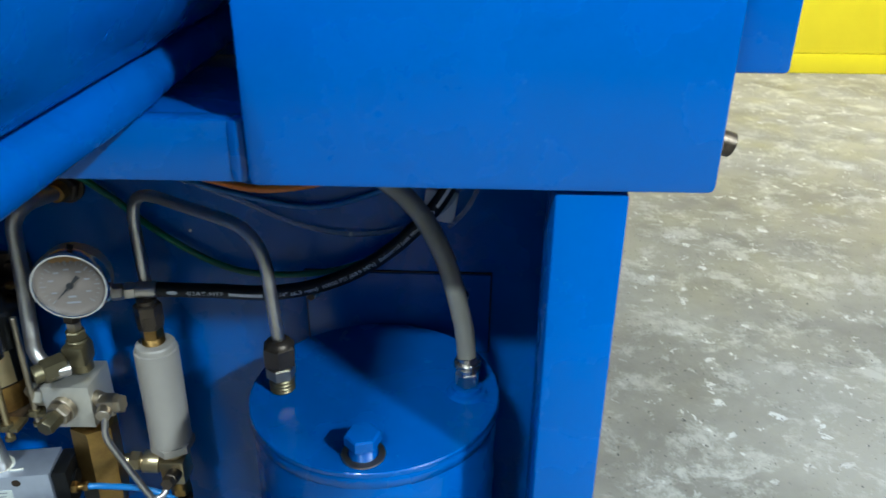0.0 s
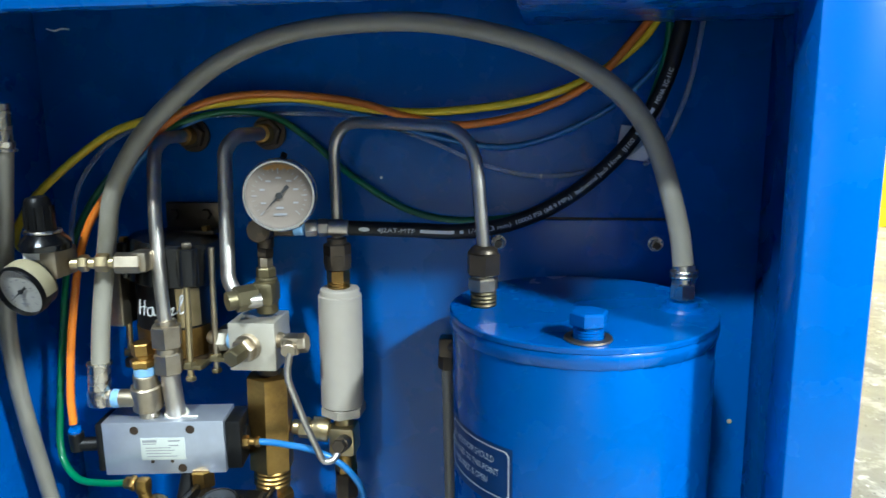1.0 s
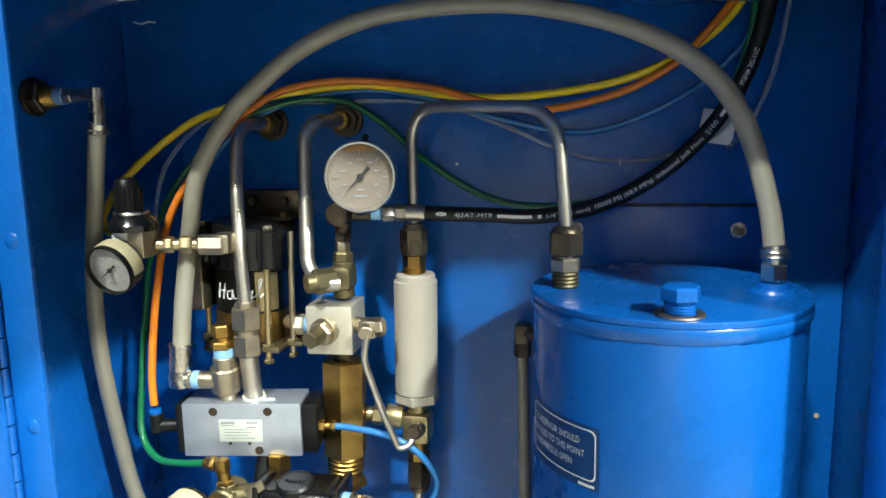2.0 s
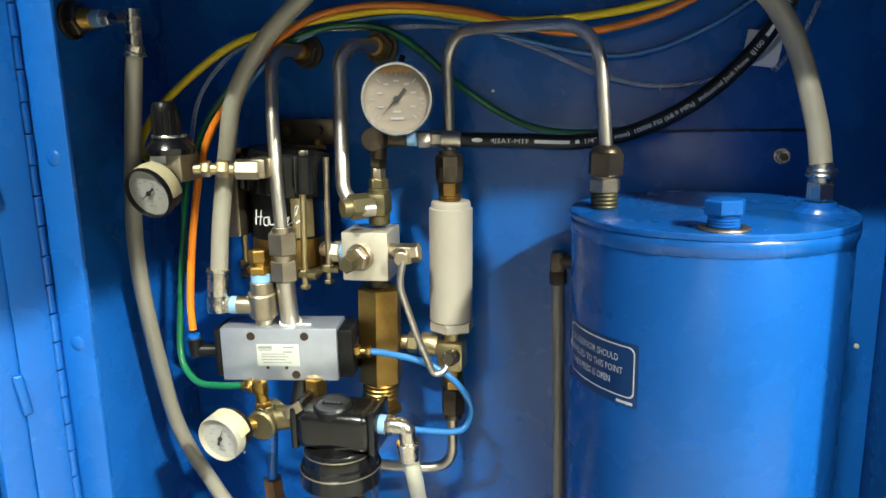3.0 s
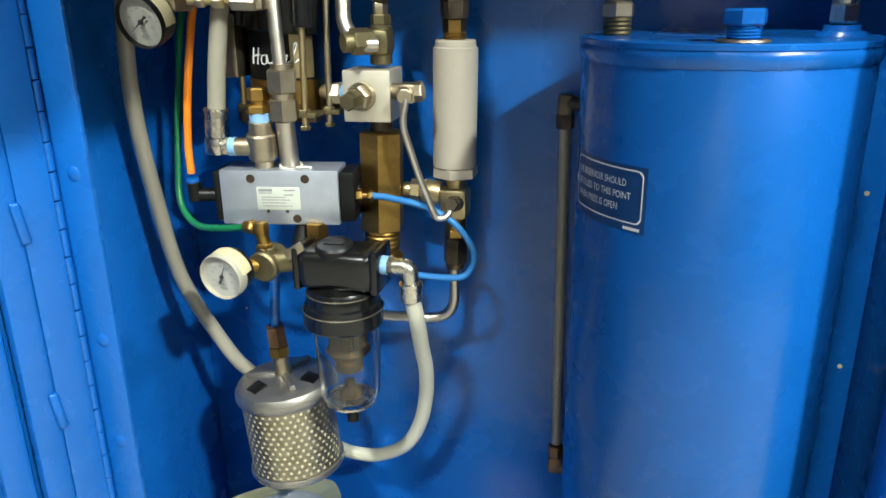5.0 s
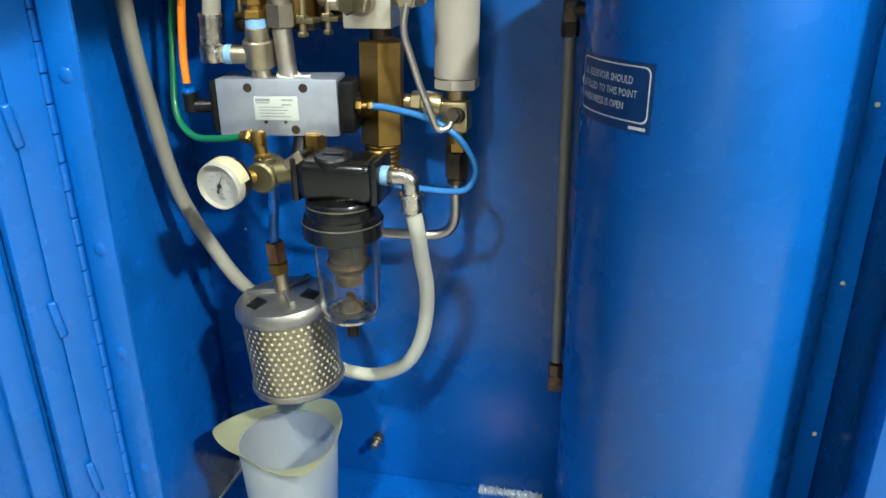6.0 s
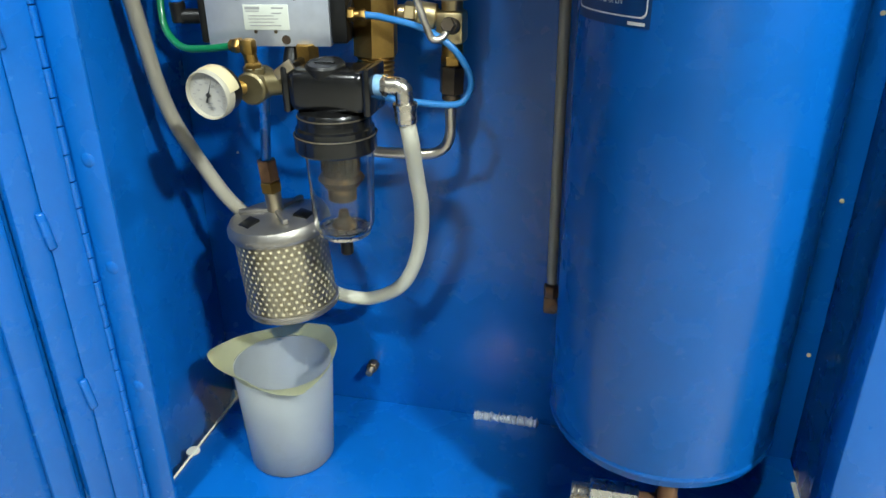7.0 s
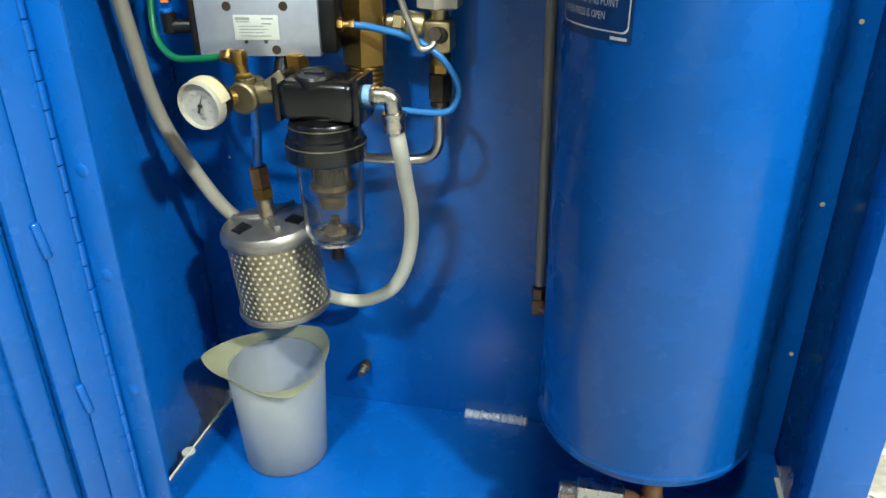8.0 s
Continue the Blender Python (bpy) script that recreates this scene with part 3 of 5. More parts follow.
for z, s, name, mm in ((0.745, 1, "upper_elbow", DARKSTEEL), (0.362, -1, "lower_elbow", RUST)):
    x = -0.160 if s < 0 else -0.165
    bm = NB()
    hexn(bm, (x, 0.716, z), (x, 0.716, z + s * 0.016), 0.0165, 0.2)
    box(bm, (x, 0.716, z + s * 0.0255), (0.016, 0.018, 0.022), bevel=0.003)
    cyl(bm, (x, 0.716, z + s * 0.027), (-0.118, 0.692, z + s * 0.027), 0.0075, 16)
    part(name, bm, mm, sg)

# drain valve below the reservoir
dv = thing("drain_valve", (-0.04, 0.53, 0.235), "plated ball valve with a red lever under the reservoir", "ball valve")
bm = NB()
hexn(bm, (-0.094, 0.535, 0.214), (-0.044, 0.535, 0.214), 0.030, 0.0)
part("valve_body", bm, NICKEL, dv)
bm = NB()
thread(bm, (-0.113, 0.535, 0.214), (-0.0938, 0.535, 0.214), 0.0115, 7)
part("open_end", bm, NICKEL, dv)
bm = NB()
cyl(bm, (-0.0442, 0.535, 0.214), (-0.022, 0.535, 0.214), 0.011, 20)
box(bm, (-0.016, 0.535, 0.216), (0.024, 0.024, 0.024), bevel=0.005)
cyl(bm, (-0.016, 0.535, 0.216), (-0.016, 0.535, 0.2625), 0.010, 20)
part("elbow", bm, RUST, dv)
bm = NB()
cyl(bm, (-0.065, 0.5225, 0.214), (-0.065, 0.510, 0.214), 0.006, 16)
box(bm, (-0.062, 0.507, 0.198), (0.017, 0.006, 0.042), Matrix.Rotation(-0.2, 4, "Y"), 0.0025)
part("lever", bm, RED, dv, "red plastic lever")

# ---------------------------------------------------------------- gauges


def gauge(name, c, normal, R, depth, ring, casem, dial, ticks, needle, label, dark_rim=False):
    m = Matrix.Translation(c) @ frame_of(normal)
    n = Vector(normal).normalized()
    c = Vector(c)
    g = thing(name, c - n * depth, label, "pressure gauge")
    bm = NB()
    rev(bm, c - n * depth, c, [(0, 0), (0, R * 0.90), (0.002, R * 0.94), (depth - 0.010, R * 0.94), (depth - 0.010, R * 0.9)], 48)
    part("case", bm, casem, g)
    bm = NB()
    lip = 0.865 if R > 0.03 else 0.90
    rev(bm, c - n * 0.0105, c, [(0, R * 0.93), (0, R), (0.0075, R), (0.0100, R * 0.985), (0.0114, R * 0.955), (0.0114, R * (lip + 0.045)), (0.0100, R * (lip + 0.015)), (0.0045, R * lip)], 64)
    part("bezel", bm, ring, g)
    bm = NB()
    rev(bm, c - n * 0.0048, c, [(0, R * 0.96), (0.0008, R * 0.94), (0.0008, 0)], 48)
    d = part("dial", bm, dial, g)

    def at(r, a, lift=0.0008):
        return m @ V(r * math.cos(radians(a)), r * math.sin(radians(a)), -0.0036 + lift)

    bm = NB()
    for i in range(ticks):
        a = 225 - 270 * i / (ticks - 1)
        big_ = i % 4 == 0
        w, r0 = (1.3, 0.60) if big_ else (0.6, 0.67)
        bm.faces.new([bm.verts.new(at(R * r, a + da)) for r, da in ((r0, -w), (0.75, -w), (0.75, w), (r0, w))])
    for a in (205, 160, 125, 90, 55, 20, -25):
        q = at(R * 0.48, a)
        x, y = m.to_3x3() @ V(R * 0.07, 0, 0), m.to_3x3() @ V(0, R * 0.025, 0)
        bm.faces.new([bm.verts.new(q + s * x + t * y) for s, t in ((-1, -1), (1, -1), (1, 1), (-1, 1))])
    for yy, w in ((-0.34, 0.10), (-0.52, 0.18)):
        q = m @ V(0, R * yy, -0.0028)
        x, y = m.to_3x3() @ V(R * w, 0, 0), m.to_3x3() @ V(0, R * 0.03, 0)
        bm.faces.new([bm.verts.new(q + s * x + t * y) for s, t in ((-1, -1), (1, -1), (1, 1), (-1, 1))])
    part("dial_scale", bm, GREYPRINT, d)
    bm = NB()
    tip, tail = R * 0.70, R * 0.36
    a = radians(needle)
    dx = m.to_3x3() @ V(math.cos(a), math.sin(a), 0)
    dy = m.to_3x3() @ V(-math.sin(a), math.cos(a), 0)
    o = m @ V(0, 0, -0.0020)
    bm.faces.new([bm.verts.new(q) for q in (o + dx * tip, o + dy * R * 0.035, o - dx * R * 0.1 + dy * R * 0.035, o - dx * tail + dy * R * 0.06, o - dx * tail - dy * R * 0.06, o - dx * R * 0.1 - dy * R * 0.035, o - dy * R * 0.035)])
    cyl(bm, o - n * 0.0008, o + n * 0.001, R * 0.09, 16)
    part("needle", bm, BLACKPRINT, g)
    return g, m


def colour_band(g, m, R, a0, a1):
    """A cream band set round part of a gauge's case."""
    bm = NB()
    rows = []
    for k in range(25):
        a = radians(a0 + (a1 - a0) * k / 24)
        rows.append([bm.verts.new(m @ V(r * R * math.cos(a), r * R * math.sin(a), z)) for r, z in ((0.93, -0.019), (1.015, -0.019), (1.03, -0.0165), (1.03, -0.0065), (1.0, -0.0045), (0.93, -0.0045))])
    for p, q in zip(rows, rows[1:]):
        for k in range(6):
            bm.faces.new((p[k], p[(k + 1) % 6], q[(k + 1) % 6], q[k]))
    bm.faces.new(rows[0][::-1])
    bm.faces.new(rows[-1])
    part("colour_band", bm, CREAM, g, "cream plastic band round the case")


g1, gm = gauge("pressure_gauge", (-0.314, 0.633, 0.944), (0.20, -1, -0.02), 0.0355, 0.030, CHROME, TUBE, DIALG, 25, 226,
               "steel rimmed oil filled pressure gauge with a stained dial")
bm = NB()
Rg = 0.0355
arc = [gm @ V(Rg * 0.85 * math.cos(radians(a)), Rg * 0.85 * math.sin(radians(a)), -0.0031) for a in range(58, 123, 5)]
low = [gm @ V(Rg * 0.85 * math.cos(radians(a)), Rg * (0.70 + 0.03 * math.sin(a * 0.5)), -0.0031) for a in range(118, 60, -5)]
bm.faces.new([bm.verts.new(p) for p in arc + low])
part("oil_stain", bm, OILBROWN, g1, "brown oil film at the dial's top")
bm = NB()
hexn(bm, (-0.326, 0.668, 0.917), (-0.330, 0.680, 0.906), 0.014)
cyl(bm, (-0.320, 0.652, 0.930), (-0.330, 0.682, 0.906), 0.0065, 16)
part("stem", bm, DARKSTEEL, g1)
bm = NB()
cyl(bm, (-0.310, 0.640, 0.980), (-0.309, 0.642, 0.984), 0.003, 10)
part("vent_plug", bm, BLACKPL, g1)

# gauge tee, and the stack of unions under it
gt = thing("gauge_tee", (-0.352, 0.690, 0.811), "stack of steel unions and a tee under the gauge", "pipe fitting")
bm = NB()
cyl(bm, (-0.352, 0.668, 0.903), (-0.352, 0.708, 0.903), 0.0125, 24)
cyl(bm, (-0.352, 0.690, 0.903), (-0.322, 0.694, 0.902), 0.0085, 20)
part("tee_body", bm, DARKSTEEL, gt)
bm = NB()
cyl(bm, (-0.353, 0.690, 0.882), (-0.352, 0.690, 0.895), 0.0085, 20)
hexn(bm, (-0.354, 0.690, 0.872), (-0.353, 0.690, 0.8825), 0.016, 0.4)
part("lower_union", bm, DARKSTEEL, gt)
bm = NB()
hexn(bm, (-0.354, 0.690, 0.861), (-0.354, 0.690, 0.8725), 0.0135, 0.1)
part("steel_nut", bm, STEEL, gt)
bm = NB()
hexn(bm, (-0.354, 0.690, 0.850), (-0.354, 0.690, 0.861), 0.0185, 0.1)
cyl(bm, (-0.355, 0.690, 0.811), (-0.354, 0.690, 0.8505), 0.0115, 20)
box(bm, (-0.355, 0.688, 0.834), (0.026, 0.028, 0.026), bevel=0.006)
part("elbow_body", bm, OLIVE, gt)
bm = NB()
cyl(bm, (-0.322, 0.694, 0.902), (-0.312, 0.695, 0.902), 0.0075, 18)
part("seal_tape", bm, TAPE, gt, "blue thread seal tape")
bm = NB()
hexn(bm, (-0.3122, 0.700, 0.901), (-0.300, 0.704, 0.901), 0.0155, 0.2)
hexn(bm, (-0.2995, 0.705, 0.901), (-0.289, 0.708, 0.901), 0.0165, 0.5)
cyl(bm, (-0.2893, 0.708, 0.901), (-0.268, 0.712, 0.900), 0.0088, 20)
part("hose_union", bm, TUBE, gt)

# ---------------------------------------------------------------- black hydraulic hose with its printed line
HP = smooth_path([(-0.272, 0.712, 0.900), (-0.205, 0.715, 0.898), (-0.146, 0.716, 0.897), (-0.088, 0.720, 0.908), (-0.031, 0.725, 0.937),
                  (0.018, 0.730, 0.982), (0.049, 0.731, 1.032), (0.066, 0.731, 1.086), (0.074, 0.730, 1.1425)], 10)
HR = 0.0079
hose = thing("hydraulic_hose", HP[0], "black rubber hydraulic hose with a white printed line", "hydraulic hose")
bm = NB()
sweep(bm, HP, HR, 20)
part("hose", bm, RUBBER, hose)
cum = [0.0]
for a, b in zip(HP, HP[1:]):
    cum.append(cum[-1] + (b - a).length)


def along(s):
    s = max(0.0, min(cum[-1] - 1e-6, s))
    i = max(k for k in range(len(cum) - 1) if cum[k] <= s)
    t = (s - cum[i]) / (cum[i + 1] - cum[i])
    d = (HP[i + 1] - HP[i]).normalized()
    e = (HP[min(i + 2, len(HP) - 1)] - HP[max(i - 1, 0)]).normalized()
    return HP[i].lerp(HP[i + 1], t), e


def on_hose(s0, y0):
    def f(v):
        p, d = along(s0 + v.x)
        out = (V(0, -1, 0.05) - d * d.dot(V(0, -1, 0.05))).normalized()
        side = out.cross(d)
        if side.dot(V(-d.z, 0, d.x)) < 0:
            side = -side
        a = (v.y + y0) / HR
        return p + (HR + 0.0003 + v.z) * (math.cos(a) * out + math.sin(a) * side)
    return f


bm = NB()
s = 0.036
for body, w in (("4J2AT-MTF", 0.040), (None, 0.036), (None, 0.004), ("1/4\" (6.3 mm)", 0.044), ("10000 PSI (68.9 MPa)", 0.062), ("Industrial Jack Hose", 0.058), ("IJ100", 0.015), (None, 0.03), ("MSHA 2G-11C", 0.036)):
    if body:
        vs, fs, _ = lettering(body, 0.0046, w)
        add_mapped(bm, vs, fs, on_hose(s, -0.0023))
    else:
        add_mapped(bm, *rect(w, 0.0034, 10), on_hose(s, -0.0017))
    s += w + 0.0055
vs = [V(0.006 * math.cos(k * math.pi / 8), 0.0022 * math.sin(k * math.pi / 8), 0) for k in range(16)]
add_mapped(bm, vs, [tuple(range(16))], on_hose(0.022, 0))
part("printed_line", bm, WHITE, hose, "white printed words")

# white adhesive mount for the lines
bm = NB()
box(bm, (0.030, 0.7535, 0.985), (0.034, 0.006, 0.034), Matrix.Rotation(0.15, 4, "Y"), 0.001)
solid("cable_mount", bm, WHITE, (0.030, 0.7535, 0.985), "small white adhesive mount on the cabinet's back", "cable mount")

# ---------------------------------------------------------------- soft lines


def ended_hose(name, pts, r, m, label, seg=20):
    """A large hose with a crimped ferrule at its start."""
    t = thing(name, pts[0], label, "hose")
    bm = NB()
    path = smooth_path(pts, 10)
    sweep(bm, path, r, seg)
    part("hose", bm, m, t)
    bm = NB()
    cyl(bm, path[0], path[0].lerp(path[8], 1.0 if (path[8] - path[0]).length < 0.006 else 0.006 / (path[8] - path[0]).length), r * 1.12, 24)
    part("ferrule", bm, NICKEL, t, "plated end ferrule")
    return t


def line(name, pts, r, m, label, category="air line", seg=12, n=8):
    bm = NB()
    sweep(bm, smooth_path(pts, n), r, seg)
    return solid(name, bm, m, pts[0], label, category)


line("yellow_air_line", [(0.060, 0.735, 1.1425), (0.055, 0.735, 1.124), (0.029, 0.735, 1.085), (-0.022, 0.737, 1.050), (-0.089, 0.74, 1.029), (-0.177, 0.742, 1.020),
     (-0.244, 0.742, 1.023), (-0.331, 0.74, 1.036), (-0.408, 0.735, 1.032), (-0.468, 0.720, 1.020), (-0.525, 0.700, 1.000), (-0.585, 0.670, 0.947), (-0.607, 0.652, 0.907), (-0.603, 0.645, 0.89), (-0.575, 0.635, 0.88)], 0.0044, YELLOW,
     "yellow plastic air line looped across the cabinet's back")
line("orange_air_line", [(0.053, 0.728, 1.1425), (0.048, 0.728, 1.121), (0.015, 0.729, 1.079), (-0.017, 0.731, 1.047), (-0.072, 0.735, 1.020), (-0.147, 0.737, 1.006), (-0.206, 0.739, 1.015),
     (-0.267, 0.739, 1.032), (-0.354, 0.732, 1.041), (-0.422, 0.720, 1.033), (-0.466, 0.700, 1.005), (-0.498, 0.670, 0.959), (-0.533, 0.655, 0.901), (-0.547, 0.640, 0.819), (-0.556, 0.635, 0.739), (-0.554, 0.630, 0.700)],
     0.0042, ORANGE, "orange plastic air line running down to the valve")
line("blue_air_line", [(0.066, 0.745, 1.1425), (0.060, 0.745, 1.082), (0.024, 0.747, 1.038), (-0.015, 0.748, 1.011), (-0.071, 0.749, 0.988), (-0.124, 0.75, 0.983), (-0.209, 0.75, 1.002), (-0.271, 0.75, 1.021),
     (-0.334, 0.749, 1.031), (-0.400, 0.745, 1.026), (-0.461, 0.730, 1.005), (-0.506, 0.720, 0.968), (-0.531, 0.712, 0.918), (-0.535, 0.715, 0.86), (-0.525, 0.72, 0.82)], 0.0031, LBLUE,
     "translucent blue air line against the cabinet's back")
line("green_air_line", [(0.058, 0.738, 1.1425), (0.055, 0.740, 1.071), (0.030, 0.743, 0.999), (-0.013, 0.745, 0.947), (-0.070, 0.745, 0.914), (-0.148, 0.744, 0.904), (-0.209, 0.744, 0.915), (-0.271, 0.745, 0.952),
     (-0.321, 0.747, 0.994), (-0.365, 0.747, 1.019), (-0.427, 0.738, 1.020), (-0.490, 0.720, 0.993), (-0.544, 0.700, 0.938), (-0.571, 0.680, 0.872), (-0.576, 0.660, 0.787), (-0.574, 0.640, 0.717), (-0.568, 0.625, 0.670),
     (-0.543, 0.610, 0.650), (-0.510, 0.602, 0.650), (-0.476, 0.597, 0.655)], 0.0037, GREEN, "green plastic air line looped down to a brass elbow")
line("clear_air_line", [(0.068, 0.752, 1.06), (0.040, 0.752, 0.988), (-0.013, 0.752, 0.958), (-0.071, 0.752, 0.951), (-0.130, 0.752, 0.964), (-0.191, 0.752, 0.991), (-0.272, 0.752, 1.016), (-0.388, 0.748, 1.019),
     (-0.460, 0.730, 1.016), (-0.518, 0.710, 0.998), (-0.553, 0.690, 0.955), (-0.565, 0.680, 0.905), (-0.56, 0.67, 0.87)], 0.0027, CLEARLINE, "clear plastic air line against the cabinet's back")
line("clear_air_line", [(0.092, 0.745, 1.1425), (0.090, 0.745, 1.10), (0.080, 0.747, 1.04), (0.062, 0.749, 0.99), (0.040, 0.75, 0.962)], 0.0028, CLEARLINE, "clear plastic air line beside the black hose")

# large cloudy return hose, arching over from the reservoir
ended_hose("return_hose", [(0.062, 0.623, 0.878), (0.056, 0.631, 0.921), (0.035, 0.639, 0.990), (0.001, 0.647, 1.038), (-0.059, 0.654, 1.074), (-0.141, 0.662, 1.098), (-0.218, 0.670, 1.105), (-0.308, 0.670, 1.097),
     (-0.377, 0.665, 1.071), (-0.431, 0.659, 1.031), (-0.468, 0.654, 0.992), (-0.493, 0.648, 0.946), (-0.502, 0.643, 0.897), (-0.513, 0.637, 0.820), (-0.517, 0.632, 0.768)], 0.0092, HOSECLEAR,
     "cloudy clear plastic return hose arching over the fittings", 20)
ended_hose("drain_hose", [(-0.568, 0.600, 1.000), (-0.571, 0.600, 0.985), (-0.580, 0.600, 0.920), (-0.592, 0.602, 0.830), (-0.601, 0.615, 0.753), (-0.600, 0.630, 0.661), (-0.594, 0.645, 0.575), (-0.572, 0.660, 0.507), (-0.538, 0.670, 0.448), (-0.505, 0.70, 0.41)],
     0.0085, HOSECLEAR, "cloudy clear plastic hose hanging down the cabinet side", 18)
ended_hose("filter_hose", [(-0.303, 0.6, 0.592), (-0.3, 0.606, 0.564), (-0.302, 0.63, 0.52), (-0.303, 0.65, 0.482), (-0.309, 0.67, 0.437), (-0.32, 0.682, 0.393), (-0.339, 0.69, 0.356), (-0.368, 0.696, 0.333), (-0.4, 0.702, 0.322), (-0.441, 0.708, 0.325), (-0.471, 0.722, 0.34500000000000003)],
     0.0085, HOSEWHITE, "milky plastic hose looping from the air filter", 18)
line("blue_loop_line", [(-0.360, 0.6520, 0.6798), (-0.340, 0.656, 0.677), (-0.302, 0.665, 0.666), (-0.272, 0.670, 0.647), (-0.254, 0.675, 0.617), (-0.257, 0.670, 0.597), (-0.272, 0.662, 0.590), (-0.318, 0.650, 0.595), (-0.345, 0.645, 0.60)],
     0.0036, LBLUE, "translucent blue air line looping off the valve")

# hose ends
he = thing("hose_fitting", (0.062, 0.623, TZ1), "steel hose fitting on the reservoir lid", "hose fitting")
bm = NB()
hexn(bm, (0.062, 0.623, 0.8535), (0.062, 0.623, 0.8690), 0.0205, 0.3)
cyl(bm, (0.062, 0.623, 0.8688), (0.062, 0.623, 0.8745), 0.0100, 24)
part("nut", bm, NICKEL, he)
bm = NB()
rev(bm, (0.062, 0.623, 0.8735), (0.062, 0.623, 1), [(0, 0.0095), (0, 0.0118), (0.0015, 0.0128), (0.003, 0.0118), (0.0042, 0.0118), (0.0057, 0.0130), (0.0072, 0.0120), (0.0072, 0.0095)], 28)
part("ribbed_collar", bm, NICKEL, he)
bm = NB()
rev(bm, (0.062, 0.623, TZ1), (0.062, 0.623, 1), [(0, 0.020), (0.003, 0.0185), (0.004, 0.0145), (0.0082, 0.014), (0.0082, 0.0)], 28)
part("welded_boss", bm, BLUE, he)

# bulkhead fittings in the cabinet's walls


def bulkhead(p, d, label):
    p, d = Vector(p), Vector(d).normalized()
    b = thing("bulkhead_fitting", p, label, "bulkhead fitting", "bulkhead fittings")
    bm = NB()
    cyl(bm, p, p + d * 0.004, 0.019, 28)
    hexn(bm, p + d * 0.004, p + d * 0.014, 0.028, 0.2)
    part("flange_nut", bm, DARKSTEEL, b)
    bm = NB()
    thread(bm, p + d * 0.014, p + d * 0.027, 0.0105, 5)
    part("threaded_end", bm, BRASS, b)
    return b


bulkhead((-0.6375, 0.600, 1.027), (1, 0, 0), "dark bulkhead nut with brass thread in the side panel")
bulkhead((-0.455, 0.7565, 0.997), (0, -1, 0), "dark bulkhead nut with brass thread in the back")
bulkhead((-0.366, 0.7565, 0.999), (0, -1, 0), "dark bulkhead nut with brass thread in the back")
eb = thing("swivel_elbow", (-0.611, 0.600, 1.027), "plated swivel elbow with a blue seal over the hose", "elbow fitting")
bm = NB()
cyl(bm, (-0.611, 0.600, 1.027), (-0.601, 0.600, 1.027), 0.0085, 18)
part("seal_tape", bm, TAPE, eb, "blue thread seal tape")
bm = NB()
hexn(bm, (-0.601, 0.600, 1.027), (-0.592, 0.600, 1.027), 0.014)
cyl(bm, (-0.592, 0.600, 1.027), (-0.568, 0.600, 1.027), 0.0068, 18)
cyl(bm, (-0.567, 0.600, 1.035), (-0.568, 0.600, 1.010), 0.0075, 20)
cyl(bm, (-0.568, 0.600, 1.010), (-0.5685, 0.600, 0.990), 0.0072, 20)
cyl(bm, (-0.5686, 0.600, 0.9925), (-0.5687, 0.600, 0.9895), 0.0105, 20)
part("elbow", bm, NICKEL, eb)

# ---------------------------------------------------------------- hard tubes


def hard(name, pts, r, rad, label, seg=18):
    bm = NB()
    sweep(bm, round_path(pts, rad), r, seg)
    return solid(name, bm, TUBE, pts[0], label, "steel tube")


hard("bent_steel_tube", [(-0.366, 0.735, 0.999), (-0.381, 0.700, 0.999), (-0.391, 0.690, 0.985), (-0.389, 0.680, 0.930), (-0.382, 0.657, 0.848), (-0.360, 0.652, 0.833), (-0.350, 0.66, 0.833)], 0.0075, 0.016, "bright steel tube bent down from the back wall")
hard("bent_steel_tube", [(-0.455, 0.735, 0.997), (-0.459, 0.697, 0.997), (-0.463, 0.680, 0.985), (-0.457, 0.660, 0.932), (-0.450, 0.645, 0.857), (-0.446, 0.641, 0.806)], 0.0068, 0.016, "bright steel tube bent down from the back wall")
hard("u_shaped_tube", [(-0.281, 0.716, 0.872), (-0.283, 0.718, 1.012), (-0.126, 0.630, 1.007), (-0.116, 0.621, 0.890)], 0.0060, 0.042, "bright steel tube bent in an inverted U")
hard("small_bent_tube", [(-0.317, 0.648, 0.783), (-0.3215, 0.645, 0.757), (-0.307, 0.655, 0.700), (-0.291, 0.660, 0.655), (-0.280, 0.665, 0.657), (-0.277, 0.680, 0.672)], 0.0036, 0.012, "thin bright bent steel tube", 12)
hard("lower_steel_tube", [(-0.283, 0.710, 0.592), (-0.283, 0.710, 0.519), (-0.37, 0.705, 0.518), (-0.40, 0.715, 0.52)], 0.0062, 0.032, "bright steel tube bent under the tee")

# nuts of the two upright tubes
rn = thing("reservoir_union", (-0.117, 0.620, TZ1), "dark steel tube nut on a brass stub in the reservoir lid", "tube union")
bm = NB()
hexn(bm, (-0.117, 0.620, 0.8735), (-0.1165, 0.620, 0.8950), 0.0280, 0.2)
rev(bm, (-0.1165, 0.620, 0.8945), (-0.116, 0.620, 0.91), [(0, 0.0135), (0.003, 0.0125), (0.0055, 0.0100), (0.0065, 0.0065)], 24)
part("tube_nut", bm, DARKSTEEL, rn)
bm = NB()
hexn(bm, (-0.117, 0.620, 0.8585), (-0.117, 0.620, 0.8715), 0.0245, 0.4)
cyl(bm, (-0.117, 0.620, 0.8713), (-0.117, 0.620, 0.8737), 0.0105, 20)
part("union_hex", bm, STEEL, rn)
bm = NB()
thread(bm, (-0.117, 0.620, TZ1), (-0.117, 0.620, 0.8585), 0.0125, 4)
part("threaded_stub", bm, OLIVE, rn)

